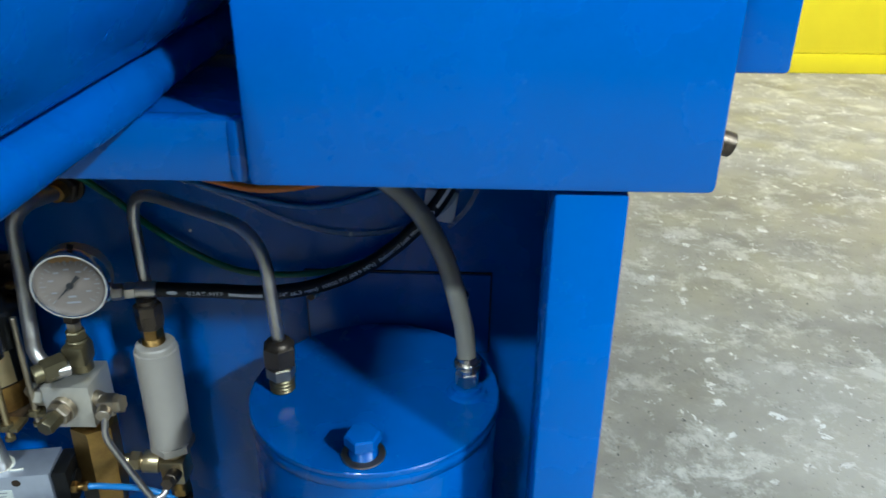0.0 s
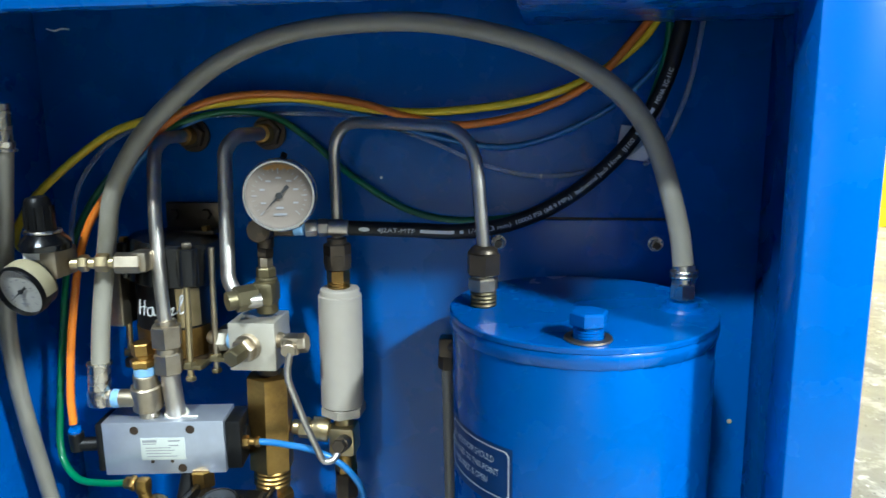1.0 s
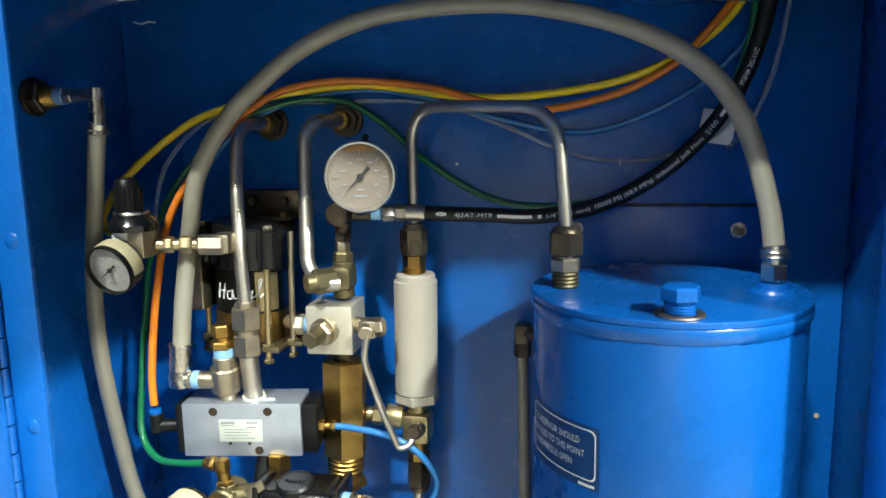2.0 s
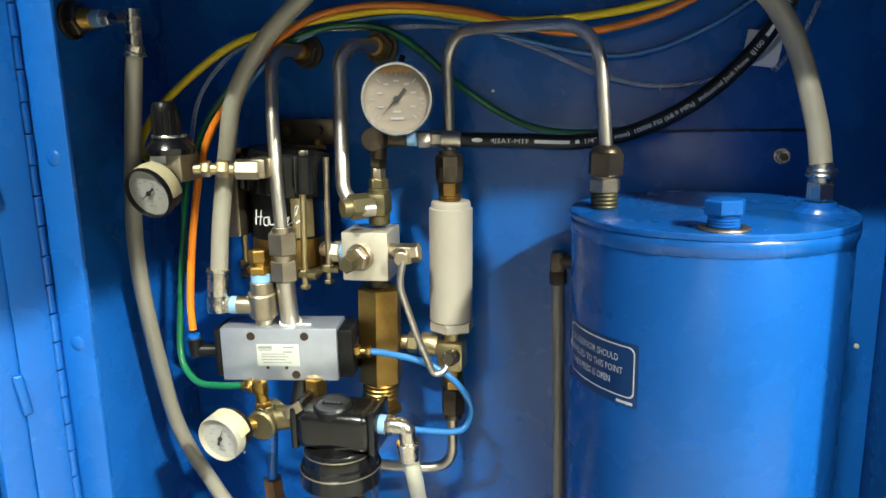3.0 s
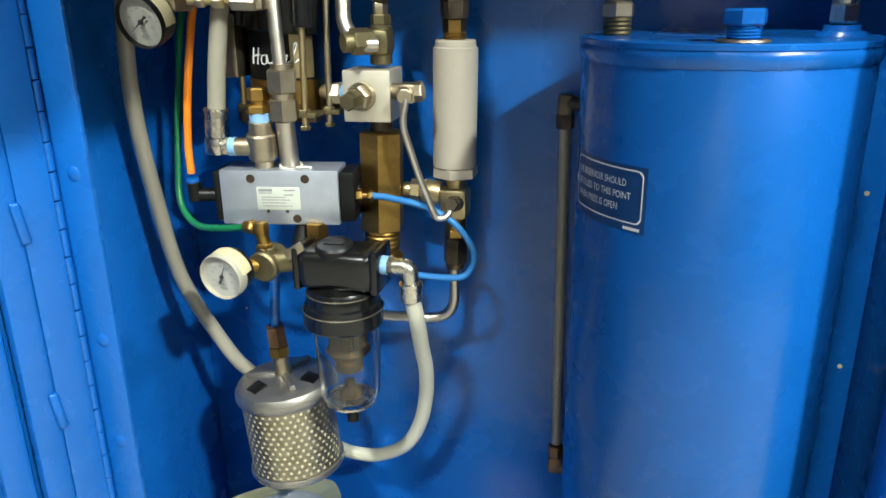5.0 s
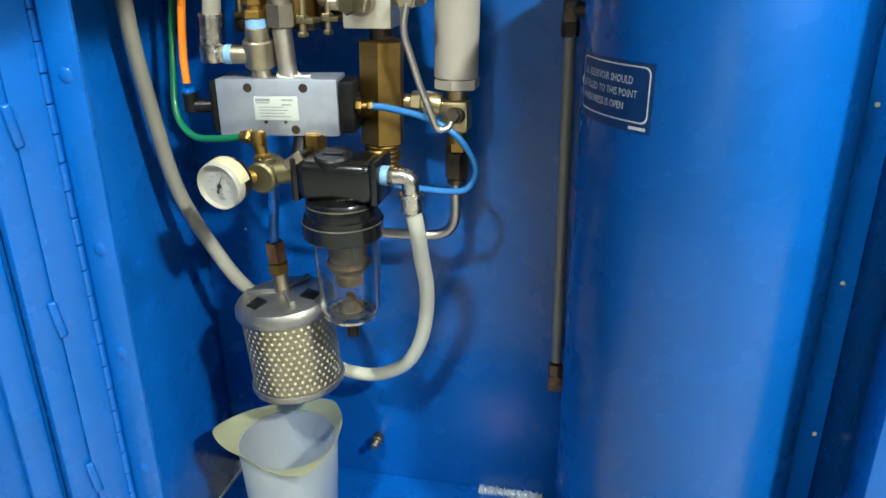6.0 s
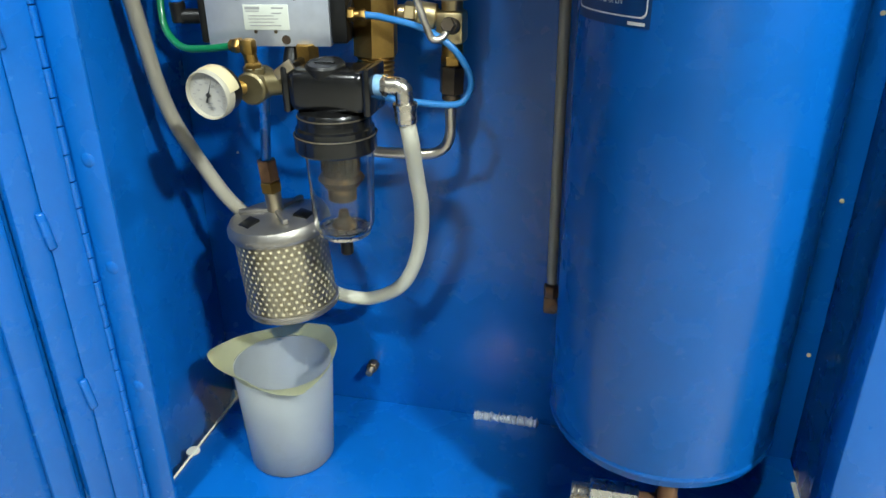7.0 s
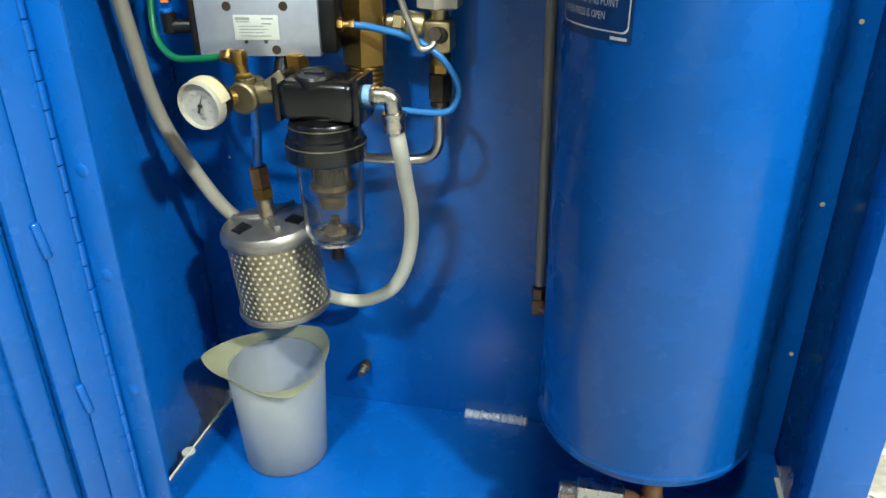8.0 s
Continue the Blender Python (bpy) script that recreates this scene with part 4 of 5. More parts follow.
# ---------------------------------------------------------------- white filter cylinder
CX, CY = -0.2810, 0.710
wc = thing("line_filter", (CX, CY, 0.69), "grey white cylindrical line filter between steel unions", "hydraulic filter")
bm = NB()
rev(bm, (CX - 0.001, CY, 0.702), (CX + 0.001, CY, 0.835), [(0, 0), (0, 0.0225), (0.001, 0.0235), (0.124, 0.0235), (0.125, 0.0235), (0.126, 0.0215), (0.1315, 0.0212), (0.133, 0.020), (0.133, 0)], 48)
part("body", bm, WHITECYL, wc)
bm = NB()
hexn(bm, (CX, CY, 0.690), (CX, CY, 0.7022), 0.0435, 0.5)
part("lower_hex", bm, WHITECYL, wc)
bm = NB()
thread(bm, (CX, CY, 0.835), (CX, CY, 0.843), 0.0125, 3)
hexn(bm, (CX, CY, 0.842), (CX, CY, 0.856), 0.0215, 0.2)
part("union_hex", bm, BRASS, wc)
bm = NB()
cyl(bm, (CX, CY, 0.8555), (CX, CY, 0.872), 0.0140, 24)
hexn(bm, (CX, CY, 0.860), (CX, CY, 0.884), 0.0255, 0.3)
cyl(bm, (CX, CY, 0.883), (CX, CY, 0.889), 0.0105, 24)
part("tube_nut", bm, DARKSTEEL, wc)

# brass tee under it
bt = thing("brass_tee", (CX, CY, 0.585), "stained brass tee and unions under the line filter", "pipe tee")
bm = NB()
box(bm, (CX, CY - 0.002, 0.662), (0.030, 0.030, 0.034), bevel=0.005)
cyl(bm, (CX, CY, 0.678), (CX, CY, 0.6905), 0.0115, 20)
part("tee_body", bm, PALEBRASS, bt)
bm = NB()
cyl(bm, (CX + 0.004, CY - 0.015, 0.664), (CX + 0.004, CY - 0.034, 0.668), 0.0085, 18)
hexn(bm, (CX + 0.004, CY - 0.03, 0.667), (CX + 0.004, CY - 0.042, 0.67), 0.0135)
part("side_nut", bm, DARKSTEEL, bt)
bm = NB()
cyl(bm, (CX, CY, 0.630), (CX, CY, 0.6455), 0.0115, 20)
hexn(bm, (CX, CY, 0.621), (CX, CY, 0.632), 0.0215, 0.2)
part("union_hex", bm, BRASS, bt)
bm = NB()
hexn(bm, (CX - 0.001, CY, 0.590), (CX, CY, 0.621), 0.0235, 0.4)
cyl(bm, (CX - 0.001, CY, 0.584), (CX - 0.001, CY, 0.592), 0.0105, 20)
part("tube_nut", bm, DARKSTEEL, bt)
bm = NB()
cyl(bm, (-0.338, 0.700, 0.676), (-0.294, 0.704, 0.672), 0.0085, 18)
hexn(bm, (-0.330, 0.700, 0.676), (-0.318, 0.701, 0.675), 0.021, 0.3)
cyl(bm, (-0.316, 0.701, 0.675), (-0.297, 0.704, 0.672), 0.0135, 24)
part("side_union", bm, PALEBRASS, bt)

# ---------------------------------------------------------------- brass hexagon body
hb = thing("hexagonal_check_valve", (-0.359, 0.690, 0.600), "tall hexagonal brass valve body, stained with oil", "check valve")
bm = NB()
hexn(bm, (-0.3605, 0.690, 0.632), (-0.3575, 0.690, 0.742), 0.043, 0.14)
part("hex_body", bm, BRASS, hb)
bm = NB()
cyl(bm, (-0.3615, 0.690, 0.606), (-0.3605, 0.690, 0.634), 0.019, 28)
thread(bm, (-0.3615, 0.690, 0.612), (-0.3605, 0.690, 0.6325), 0.0205, 4)
part("lower_collar", bm, BRASS, hb)
bm = NB()
hexn(bm, (-0.359, 0.684, 0.596), (-0.359, 0.684, 0.6065), 0.040, 0.1)
part("bottom_nut", bm, BRASS, hb)
bm = NB()
cyl(bm, (-0.3575, 0.690, 0.7415), (-0.358, 0.690, 0.7562), 0.0125, 20)
part("neck", bm, DARKSTEEL, hb)

# ---------------------------------------------------------------- manifold block
mb = thing("manifold_block", (-0.362, 0.685, 0.756), "square bare aluminium manifold block with an adjusting screw", "manifold")
mr_ = Matrix.Rotation(radians(2), 4, "Z")
bm = NB()
box(bm, (-0.3635, 0.686, 0.7815), (0.050, 0.052, 0.052), mr_, 0.0012)
part("block", bm, BLOCK, mb)
bm = NB()
cyl(bm, (-0.366, 0.660, 0.782), (-0.367, 0.653, 0.782), 0.0145, 24)
hexn(bm, (-0.367, 0.654, 0.782), (-0.3685, 0.644, 0.7815), 0.0225, 0.2)
part("lock_nut", bm, STEEL, mb)
bm = NB()
hexn(bm, (-0.3685, 0.645, 0.7815), (-0.3715, 0.626, 0.780), 0.0165, 0.5)
part("adjusting_screw", bm, OLIVE, mb)
bm = NB()
cyl(bm, (-0.340, 0.675, 0.786), (-0.327, 0.668, 0.786), 0.0085, 20)
box(bm, (-0.319, 0.662, 0.786), (0.019, 0.020, 0.020), bevel=0.004)
cyl(bm, (-0.3195, 0.655, 0.786), (-0.318, 0.644, 0.784), 0.0078, 18)
hexn(bm, (-0.312, 0.662, 0.787), (-0.303, 0.662, 0.788), 0.018, 0.3)
part("side_elbow", bm, STEEL, mb)
bm = NB()
hexn(bm, (-0.372, 0.646, 0.836), (-0.357, 0.664, 0.836), 0.023, 0.3)
cyl(bm, (-0.378, 0.641, 0.8355), (-0.370, 0.648, 0.836), 0.0098, 20)
part("tube_nut", bm, OLIVE, mb)
bm = NB()
hexn(bm, (-0.408, 0.680, 0.782), (-0.396, 0.680, 0.782), 0.020, 0.1)
cyl(bm, (-0.397, 0.680, 0.782), (-0.3885, 0.680, 0.782), 0.008, 20)
cyl(bm, (-0.420, 0.690, 0.782), (-0.4075, 0.682, 0.782), 0.008, 20)
part("inlet_union", bm, BLOCK, mb)
bm = NB()
cyl(bm, (-0.399, 0.680, 0.782), (-0.391, 0.680, 0.782), 0.0088, 18)
part("seal_tape", bm, TAPE, mb)

# ---------------------------------------------------------------- pump
PX, PY = -0.4640, 0.700
pump = thing("hydraulic_pump", (PX, PY, 0.752), "air driven hydraulic pump with black barrel and brass end", "pump")
bm = NB()
rev(bm, (PX, PY, 0.845), (PX + 0.006, PY, 0.895), [(0, 0), (0, 0.046), (0.002, 0.048), (0.043, 0.048), (0.046, 0.045), (0.048, 0.02), (0.048, 0)], 48)
part("top_cap", bm, BLACK, pump)
bm = NB()
rev(bm, (PX - 0.001, PY, 0.796), (PX, PY, 0.846), [(0, 0), (0, 0.040), (0.050, 0.040), (0.05, 0)], 48)
barrel = part("barrel", bm, BLACKPL, pump)
bm = NB()
rev(bm, (PX - 0.002, PY, 0.752), (PX - 0.001, PY, 0.797), [(0, 0), (0, 0.030), (0.010, 0.032), (0.012, 0.040), (0.044, 0.041), (0.0445, 0)], 48)
part("brass_end", bm, BRASS, pump)
bm = NB()
box(bm, (PX - 0.002, PY - 0.005, 0.757), (0.090, 0.060, 0.010), bevel=0.002)
part("base_plate", bm, DARKSTEEL, pump)


def on_barrel(a0, z0, r):
    return lambda v: V(PX + r * math.cos(a0 + v.x / r), PY + r * math.sin(a0 + v.x / r), z0 + v.y)


bm = NB()
add_mapped(bm, *rect(0.026, 0.046, 6), on_barrel(radians(-62), 0.798, 0.0406))
part("name_plate", bm, PALEBRASS, barrel, "dull metal name plate")
bm = NB()
mq = on_barrel(radians(-128), 0.810, 0.0411)


def mp(p):
    return mq(V(p.x * 1.28, p.y * 1.2, 0))


for pts in ([(0.001, 0.002), (0.0035, 0.016)], [(0.0075, 0.002), (0.010, 0.016)], [(0.0, 0.007), (0.006, 0.0095), (0.011, 0.010)], [(0.016, 0.010), (0.0125, 0.0085), (0.0125, 0.003), (0.0165, 0.003), (0.0175, 0.0105), (0.0185, 0.003)],
            [(0.0185, 0.003), (0.0225, 0.004), (0.0245, 0.010), (0.0225, 0.003), (0.028, 0.004)], [(0.031, 0.006), (0.035, 0.010), (0.033, 0.003), (0.037, 0.005)], [(0.037, 0.004), (0.043, 0.018), (0.0405, 0.018), (0.0395, 0.004), (0.044, 0.006)]):
    sweep(bm, [mp(p) for p in smooth_path([V(*p, 0) for p in pts], 5)], 0.0008, 6)
part("white_script_mark", bm, WHITE, barrel, "white brushed emblem")
bm = NB()
for i in range(3):
    add_mapped(bm, *rect(0.014 - 0.003 * i, 0.0011, 3), on_barrel(radians(-95), 0.8065 - 0.0025 * i, 0.0411))
part("small_print", bm, WHITE, barrel)
for x, y, ztop, m in ((-0.5075, 0.680, 0.888, PALEBRASS), (-0.4215, 0.646, 0.870, PALEBRASS), (-0.405, 0.672, 0.885, STEEL), (-0.470, 0.745, 0.88, STEEL)):
    bm = NB()
    cyl(bm, (x - 0.004, y, 0.750), (x, y, ztop), 0.0033, 12)
    r_ = part("tie_rod", bm, m, pump)
    bm = NB()
    hexn(bm, (x - 0.004, y, 0.762), (x - 0.004, y, 0.769), 0.012, 0.1)
    hexn(bm, (x - 0.004, y, 0.748), (x - 0.004, y, 0.7525), 0.010, 0.1)
    part("rod_nut", bm, OLIVE, r_)
    bm = NB()
    box(bm, (x * 0.985 - 0.0068, y + 0.006, 0.7635), (0.020, 0.022, 0.005), bevel=0.001)
    part("lug", bm, OLIVE, r_)
for x, y in ((-0.4205, 0.648), (-0.5065, 0.678)):
    bm = NB()
    cyl(bm, (x, y, 0.850), (x + 0.001, y, 0.889), 0.0105, 20)
    part("rod_socket", bm, BLACK, pump)
    bm = NB()
    hexn(bm, (x + 0.001, y, 0.8892), (x + 0.001, y, 0.894), 0.009)
    part("socket_bolt", bm, STEEL if x > -0.45 else BRASS, pump)
bm = NB()
box(bm, (-0.457, 0.748, 0.906), (0.068, 0.008, 0.032), bevel=0.0015)
box(bm, (-0.457, 0.735, 0.8915), (0.066, 0.030, 0.005), bevel=0.001)
part("wall_bracket", bm, DARKSTEEL, pump, "dark brown steel bracket on the back wall")
for x in (-0.479, -0.441):
    bm = NB()
    hexn(bm, (x, 0.744, 0.909), (x, 0.738, 0.909), 0.011)
    part("bracket_bolt", bm, DARKSTEEL, pump)
bm = NB()
hexn(bm, (-0.431, 0.718, 0.894), (-0.431, 0.718, 0.900), 0.009)
part("bracket_bolt", bm, BRASS, pump)
bm = NB()
box(bm, (-0.515, 0.690, 0.830), (0.018, 0.05, 0.065), bevel=0.003)
part("side_housing", bm, STEEL, pump)
bm = NB()
box(bm, (-0.410, 0.712, 0.772), (0.030, 0.05, 0.024), bevel=0.003)
part("outlet_block", bm, DARKSTEEL, pump)

# big tube nuts and the stub standing on the valve
sn = thing("tube_union_stack", (-0.447, 0.650, 0.703), "large steel tube nuts on a plain pipe stub", "tube union")
bm = NB()
hexn(bm, (-0.4455, 0.6405, 0.786), (-0.4452, 0.6405, 0.810), 0.0275, 0.35)
cyl(bm, (-0.4455, 0.6405, 0.780), (-0.4455, 0.6405, 0.788), 0.0125, 24)
cyl(bm, (-0.4452, 0.6405, 0.809), (-0.4452, 0.6405, 0.815), 0.0105, 24)
part("upper_nut", bm, STEEL, sn)
bm = NB()
hexn(bm, (-0.446, 0.641, 0.758), (-0.4455, 0.6405, 0.781), 0.026, 0.05)
part("lower_nut", bm, STEEL, sn)
bm = NB()
cyl(bm, (-0.447, 0.650, 0.702), (-0.446, 0.641, 0.759), 0.0100, 28)
part("pipe_stub", bm, TUBE, sn)

vt = thing("valve_tee", (-0.474, 0.643, 0.704), "plated tee and elbow with a blue seal over the valve", "pipe tee")
bm = NB()
cyl(bm, (-0.474, 0.644, 0.703), (-0.473, 0.641, 0.722), 0.0105, 22)
cyl(bm, (-0.4725, 0.640, 0.718), (-0.471, 0.636, 0.746), 0.0155, 28)
cyl(bm, (-0.4705, 0.636, 0.744), (-0.470, 0.635, 0.758), 0.0125, 24)
cyl(bm, (-0.4715, 0.635, 0.731), (-0.502, 0.632, 0.731), 0.0095, 22)
part("tee_body", bm, STEEL, vt)
bm = NB()
cyl(bm, (-0.470, 0.635, 0.757), (-0.470, 0.635, 0.7665), 0.0110, 22)
part("seal_tape", bm, TAPE, vt, "pale blue thread seal tape")
bm = NB()
cyl(bm, (-0.498, 0.632, 0.731), (-0.5055, 0.631, 0.731), 0.0096, 22)
part("seal_tape", bm, TAPE, vt, "pale blue thread seal tape")
bm = NB()
hexn(bm, (-0.4705, 0.635, 0.766), (-0.4705, 0.635, 0.7745), 0.0240, 0.2)
cyl(bm, (-0.4705, 0.635, 0.774), (-0.4705, 0.635, 0.779), 0.0085, 18)
hexn(bm, (-0.4705, 0.635, 0.7785), (-0.4705, 0.635, 0.7920), 0.0195, 0.4)
part("relief_plug", bm, BRASS, vt)
bm = NB()
hexn(bm, (-0.505, 0.631, 0.731), (-0.5105, 0.6305, 0.731), 0.0175, 0.3)
cyl(bm, (-0.510, 0.6305, 0.731), (-0.519, 0.630, 0.731), 0.0088, 20)
box(bm, (-0.5205, 0.630, 0.732), (0.020, 0.020, 0.021), bevel=0.005)
cyl(bm, (-0.5195, 0.630, 0.740), (-0.5175, 0.6315, 0.770), 0.0112, 24)
cyl(bm, (-0.5176, 0.6315, 0.767), (-0.5174, 0.6315, 0.7705), 0.0125, 24)
part("hose_elbow", bm, NICKEL, vt)

# ---------------------------------------------------------------- spool valve
VY = radians(9)
vm = Matrix.Rotation(VY, 4, "Z")
VC = V(-0.4565, 0.6515, 0.6785)


def vloc(x, y, z):
    return VC + vm @ V(x, y, z)


sv = thing("spool_valve", VC - V(0, 0, 0.03), "silver aluminium spool valve with black end caps", "valve")
bm = NB()
box(bm, VC, (0.126, 0.046, 0.0585), vm, 0.0012)
body = part("body", bm, ALU, sv)
for s in (-1, 1):
    bm = NB()
    w = 0.0166 if s > 0 else 0.0090
    box(bm, vloc(s * (0.0631 + w / 2), 0.002, 0), (w, 0.044, 0.054), vm, 0.003)
    part("end_cap", bm, BLACKPL, sv)
    bm = NB()
    cyl(bm, vloc(s * (0.0631 + w), 0, 0.003), vloc(s * (0.0661 + w), 0, 0.003), 0.010, 20)
    part("cap_boss", bm, BLACKPL, sv)
# flat dark brown discs, the shade inside the screw recesses put into colour
for x, z in ((-0.0295, 0.0205), (0.0285, 0.0205), (0.0175, -0.0225)):
    bm = NB()
    rev(bm, vloc(x, -0.0231, z), vloc(x, -0.03, z), [(0.0001, 0), (0.0001, 0.0040), (0.0005, 0.0044), (0.0002, 0.0047)], 20)
    part("screw_recess_shade", bm, HOLE, body)
for x in (-0.013, 0.0075):
    bm = NB()
    rev(bm, vloc(x, -0.0231, -0.0145), vloc(x, -0.03, -0.0145), [(0.0006, 0), (0.0006, 0.0018), (0.0, 0.002)], 12)
    part("pin", bm, DARKSTEEL, body)
bm = NB()
box(bm, vloc(-0.001, -0.0233, -0.0005), (0.046, 0.0006, 0.0245), vm, 0.0002)
lab = part("type_label", bm, LABEL, body, "pale printed type label")
bm = NB()
for x, z, w, h in ((-0.0145, 0.0085, 0.015, 0.0028), (0.011, 0.0085, 0.012, 0.0014), (-0.0145, 0.0055, 0.014, 0.001), (0.010, 0.0035, 0.010, 0.0012), (-0.006, 0.001, 0.026, 0.0008), (-0.004, -0.002, 0.030, 0.0008), (-0.006, -0.0052, 0.026, 0.0008), (-0.002, -0.0085, 0.032, 0.0008)):
    box(bm, vloc(x, -0.02375, z), (w, 0.0003, h), vm, 0)
part("printed_bars", bm, GREYPRINT, lab)
bm = NB()
cyl(bm, (-0.4475, 0.6505, 0.7075), (-0.447, 0.650, 0.7105), 0.0125, 24)
sweep(bm, smooth_path([(-0.437, 0.643, 0.709), (-0.430, 0.642, 0.7094), (-0.421, 0.645, 0.709)], 4), 0.0012, 8)
part("sealing_paste", bm, SEAL, sv, "dried cream sealing paste")
bm = NB()
hexn(bm, vloc(0.080, -0.014, 0.001), vloc(0.0865, -0.014, 0.001), 0.0125, 0.2)
cyl(bm, vloc(0.0865, -0.014, 0.001), vloc(0.0925, -0.014, 0.001), 0.0042, 14)
hexn(bm, vloc(0.0925, -0.014, 0.001), vloc(0.098, -0.014, 0.001), 0.0105, 0.2)
part("line_union", bm, BRASS, sv)
# orange line's push fitting
pf = thing("push_fitting", (-0.553, 0.632, 0.672), "black push-in fitting with a blue collar", "push fitting")
bm = NB()
cyl(bm, (-0.5535, 0.630, 0.695), (-0.5532, 0.631, 0.6905), 0.0066, 18)
part("collar", bm, BLUE, pf)
bm = NB()
cyl(bm, (-0.5532, 0.631, 0.6908), (-0.5525, 0.632, 0.670), 0.0080, 18)
cyl(bm, (-0.5525, 0.632, 0.676), (-0.528, 0.638, 0.676), 0.0075, 18)
part("body", bm, BLACKPL, pf)

# brass elbow and the filter's inlet tee below the valve
ge = thing("brass_elbow", (-0.455, 0.597, 0.625), "small tarnished brass elbow on a square inlet tee", "elbow fitting")
bm = NB()
cyl(bm, (-0.479, 0.597, 0.655), (-0.466, 0.595, 0.656), 0.0062, 16)
hexn(bm, (-0.474, 0.5965, 0.6555), (-0.467, 0.595, 0.656), 0.0135)
box(bm, (-0.459, 0.594, 0.655), (0.014, 0.014, 0.016), bevel=0.004)
cyl(bm, (-0.459, 0.594, 0.650), (-0.457, 0.595, 0.634), 0.0066, 16)
hexn(bm, (-0.457, 0.595, 0.632), (-0.457, 0.595, 0.640), 0.0155)
part("elbow", bm, BRASS, ge)
bm = NB()
cyl(bm, (-0.459, 0.586, 0.615), (-0.457, 0.620, 0.617), 0.0165, 28)
cyl(bm, (-0.458, 0.598, 0.622), (-0.457, 0.597, 0.636), 0.0105, 22)
cyl(bm, (-0.457, 0.602, 0.617), (-0.424, 0.606, 0.620), 0.0125, 22)
part("inlet_tee", bm, OLIVE, ge)
bm = NB()
cyl(bm, (-0.436, 0.630, 0.620), (-0.434, 0.644, 0.649), 0.0085, 20)
part("inlet_pipe", bm, BLACKPL, ge)
bm = NB()
hexn(bm, (-0.418, 0.640, 0.632), (-0.418, 0.640, 0.652), 0.022)
part("outlet_nut", bm, BRASS, ge)

# ---------------------------------------------------------------- regulator
rg = thing("air_regulator", (-0.545, 0.612, 0.868), "black knobbed air pressure regulator with a square body", "regulator")
bm = NB()
rev(bm, (-0.5455, 0.606, 0.912), (-0.5465, 0.604, 0.95), [(0, 0), (0, 0.0135), (0.024, 0.0125), (0.031, 0.0115), (0.034, 0.009), (0.034, 0)], 20)
knob = part("knob", bm, BLACKPL, rg)
for k in range(10):
    a = k * 0.628
    bm = NB()
    box(bm, V(-0.546 + 0.0128 * math.cos(a), 0.605 + 0.0128 * math.sin(a), 0.926), (0.0022, 0.0022, 0.022), bevel=0.0006)
    part("grip_rib", bm, BLACKPL, knob)
bm = NB()
rev(bm, (-0.545, 0.608, 0.894), (-0.545, 0.608, 0.95), [(0, 0), (0, 0.023), (0.006, 0.024), (0.012, 0.021), (0.016, 0.0165), (0.018, 0.0155), (0.018, 0)], 32)
part("bonnet", bm, BLACK, rg)
bm = NB()
rev(bm, (-0.5452, 0.607, 0.9105), (-0.5452, 0.607, 0.95), [(0, 0.0172), (0.0014, 0.0178), (0.0028, 0.0172), (0.0028, 0.0125)], 28)
part("clamp_ring", bm, NICKEL, rg)
bm = NB()
box(bm, (-0.544, 0.612, 0.8815), (0.036, 0.036, 0.030), bevel=0.004)
part("body", bm, STEEL, rg)
bm = NB()
box(bm, (-0.551, 0.5935, 0.890), (0.017, 0.001, 0.008), bevel=0.0002)
part("label_plate", bm, WHITE, rg, "small white label plate")
ra = thing("regulator_union", (-0.526, 0.616, 0.878), "cream plated unions and elbow beside the regulator", "pipe union")
bm = NB()
cyl(bm, (-0.5258, 0.615, 0.878), (-0.480, 0.629, 0.877), 0.0058, 16)
hexn(bm, (-0.518, 0.6175, 0.878), (-0.509, 0.620, 0.878), 0.0150, 0.2)
hexn(bm, (-0.503, 0.622, 0.878), (-0.491, 0.6255, 0.8775), 0.0165, 0.2)
part("union", bm, PALEBRASS, ra)
bm = NB()
hexn(bm, (-0.486, 0.627, 0.877), (-0.462, 0.634, 0.876), 0.0185, 0.2)
box(bm, (-0.464, 0.640, 0.877), (0.020, 0.022, 0.021), bevel=0.004)
cyl(bm, (-0.464, 0.645, 0.877), (-0.462, 0.668, 0.877), 0.0085, 18)
part("elbow", bm, STEEL, ra)
gR, mR = gauge("regulator_gauge", (-0.5565, 0.578, 0.857), (-0.12, -1, -0.30), 0.0265, 0.024, BLACKPL, BLACKPL, DIAL, 25, 215, "small black rimmed air gauge with a cream band")
colour_band(gR, mR, 0.0265, -12, 118)
bm = NB()
cyl(bm, (-0.558, 0.601, 0.862), (-0.553, 0.606, 0.868), 0.007, 16)
part("stem", bm, BRASS, gR)
gF, mF = gauge("filter_gauge", (-0.484, 0.548, 0.6165), (-0.14, -1, -0.12), 0.0245, 0.026, PALEBEZEL, BLACKPL, DIAL, 25, 66, "small cream rimmed air gauge beside the filter")
colour_band(gF, mF, 0.0245, 8, 112)
bm = NB()
cyl(bm, (-0.481, 0.571, 0.6185), (-0.466, 0.590, 0.616), 0.0070, 16)
part("stem", bm, BRASS, gF)

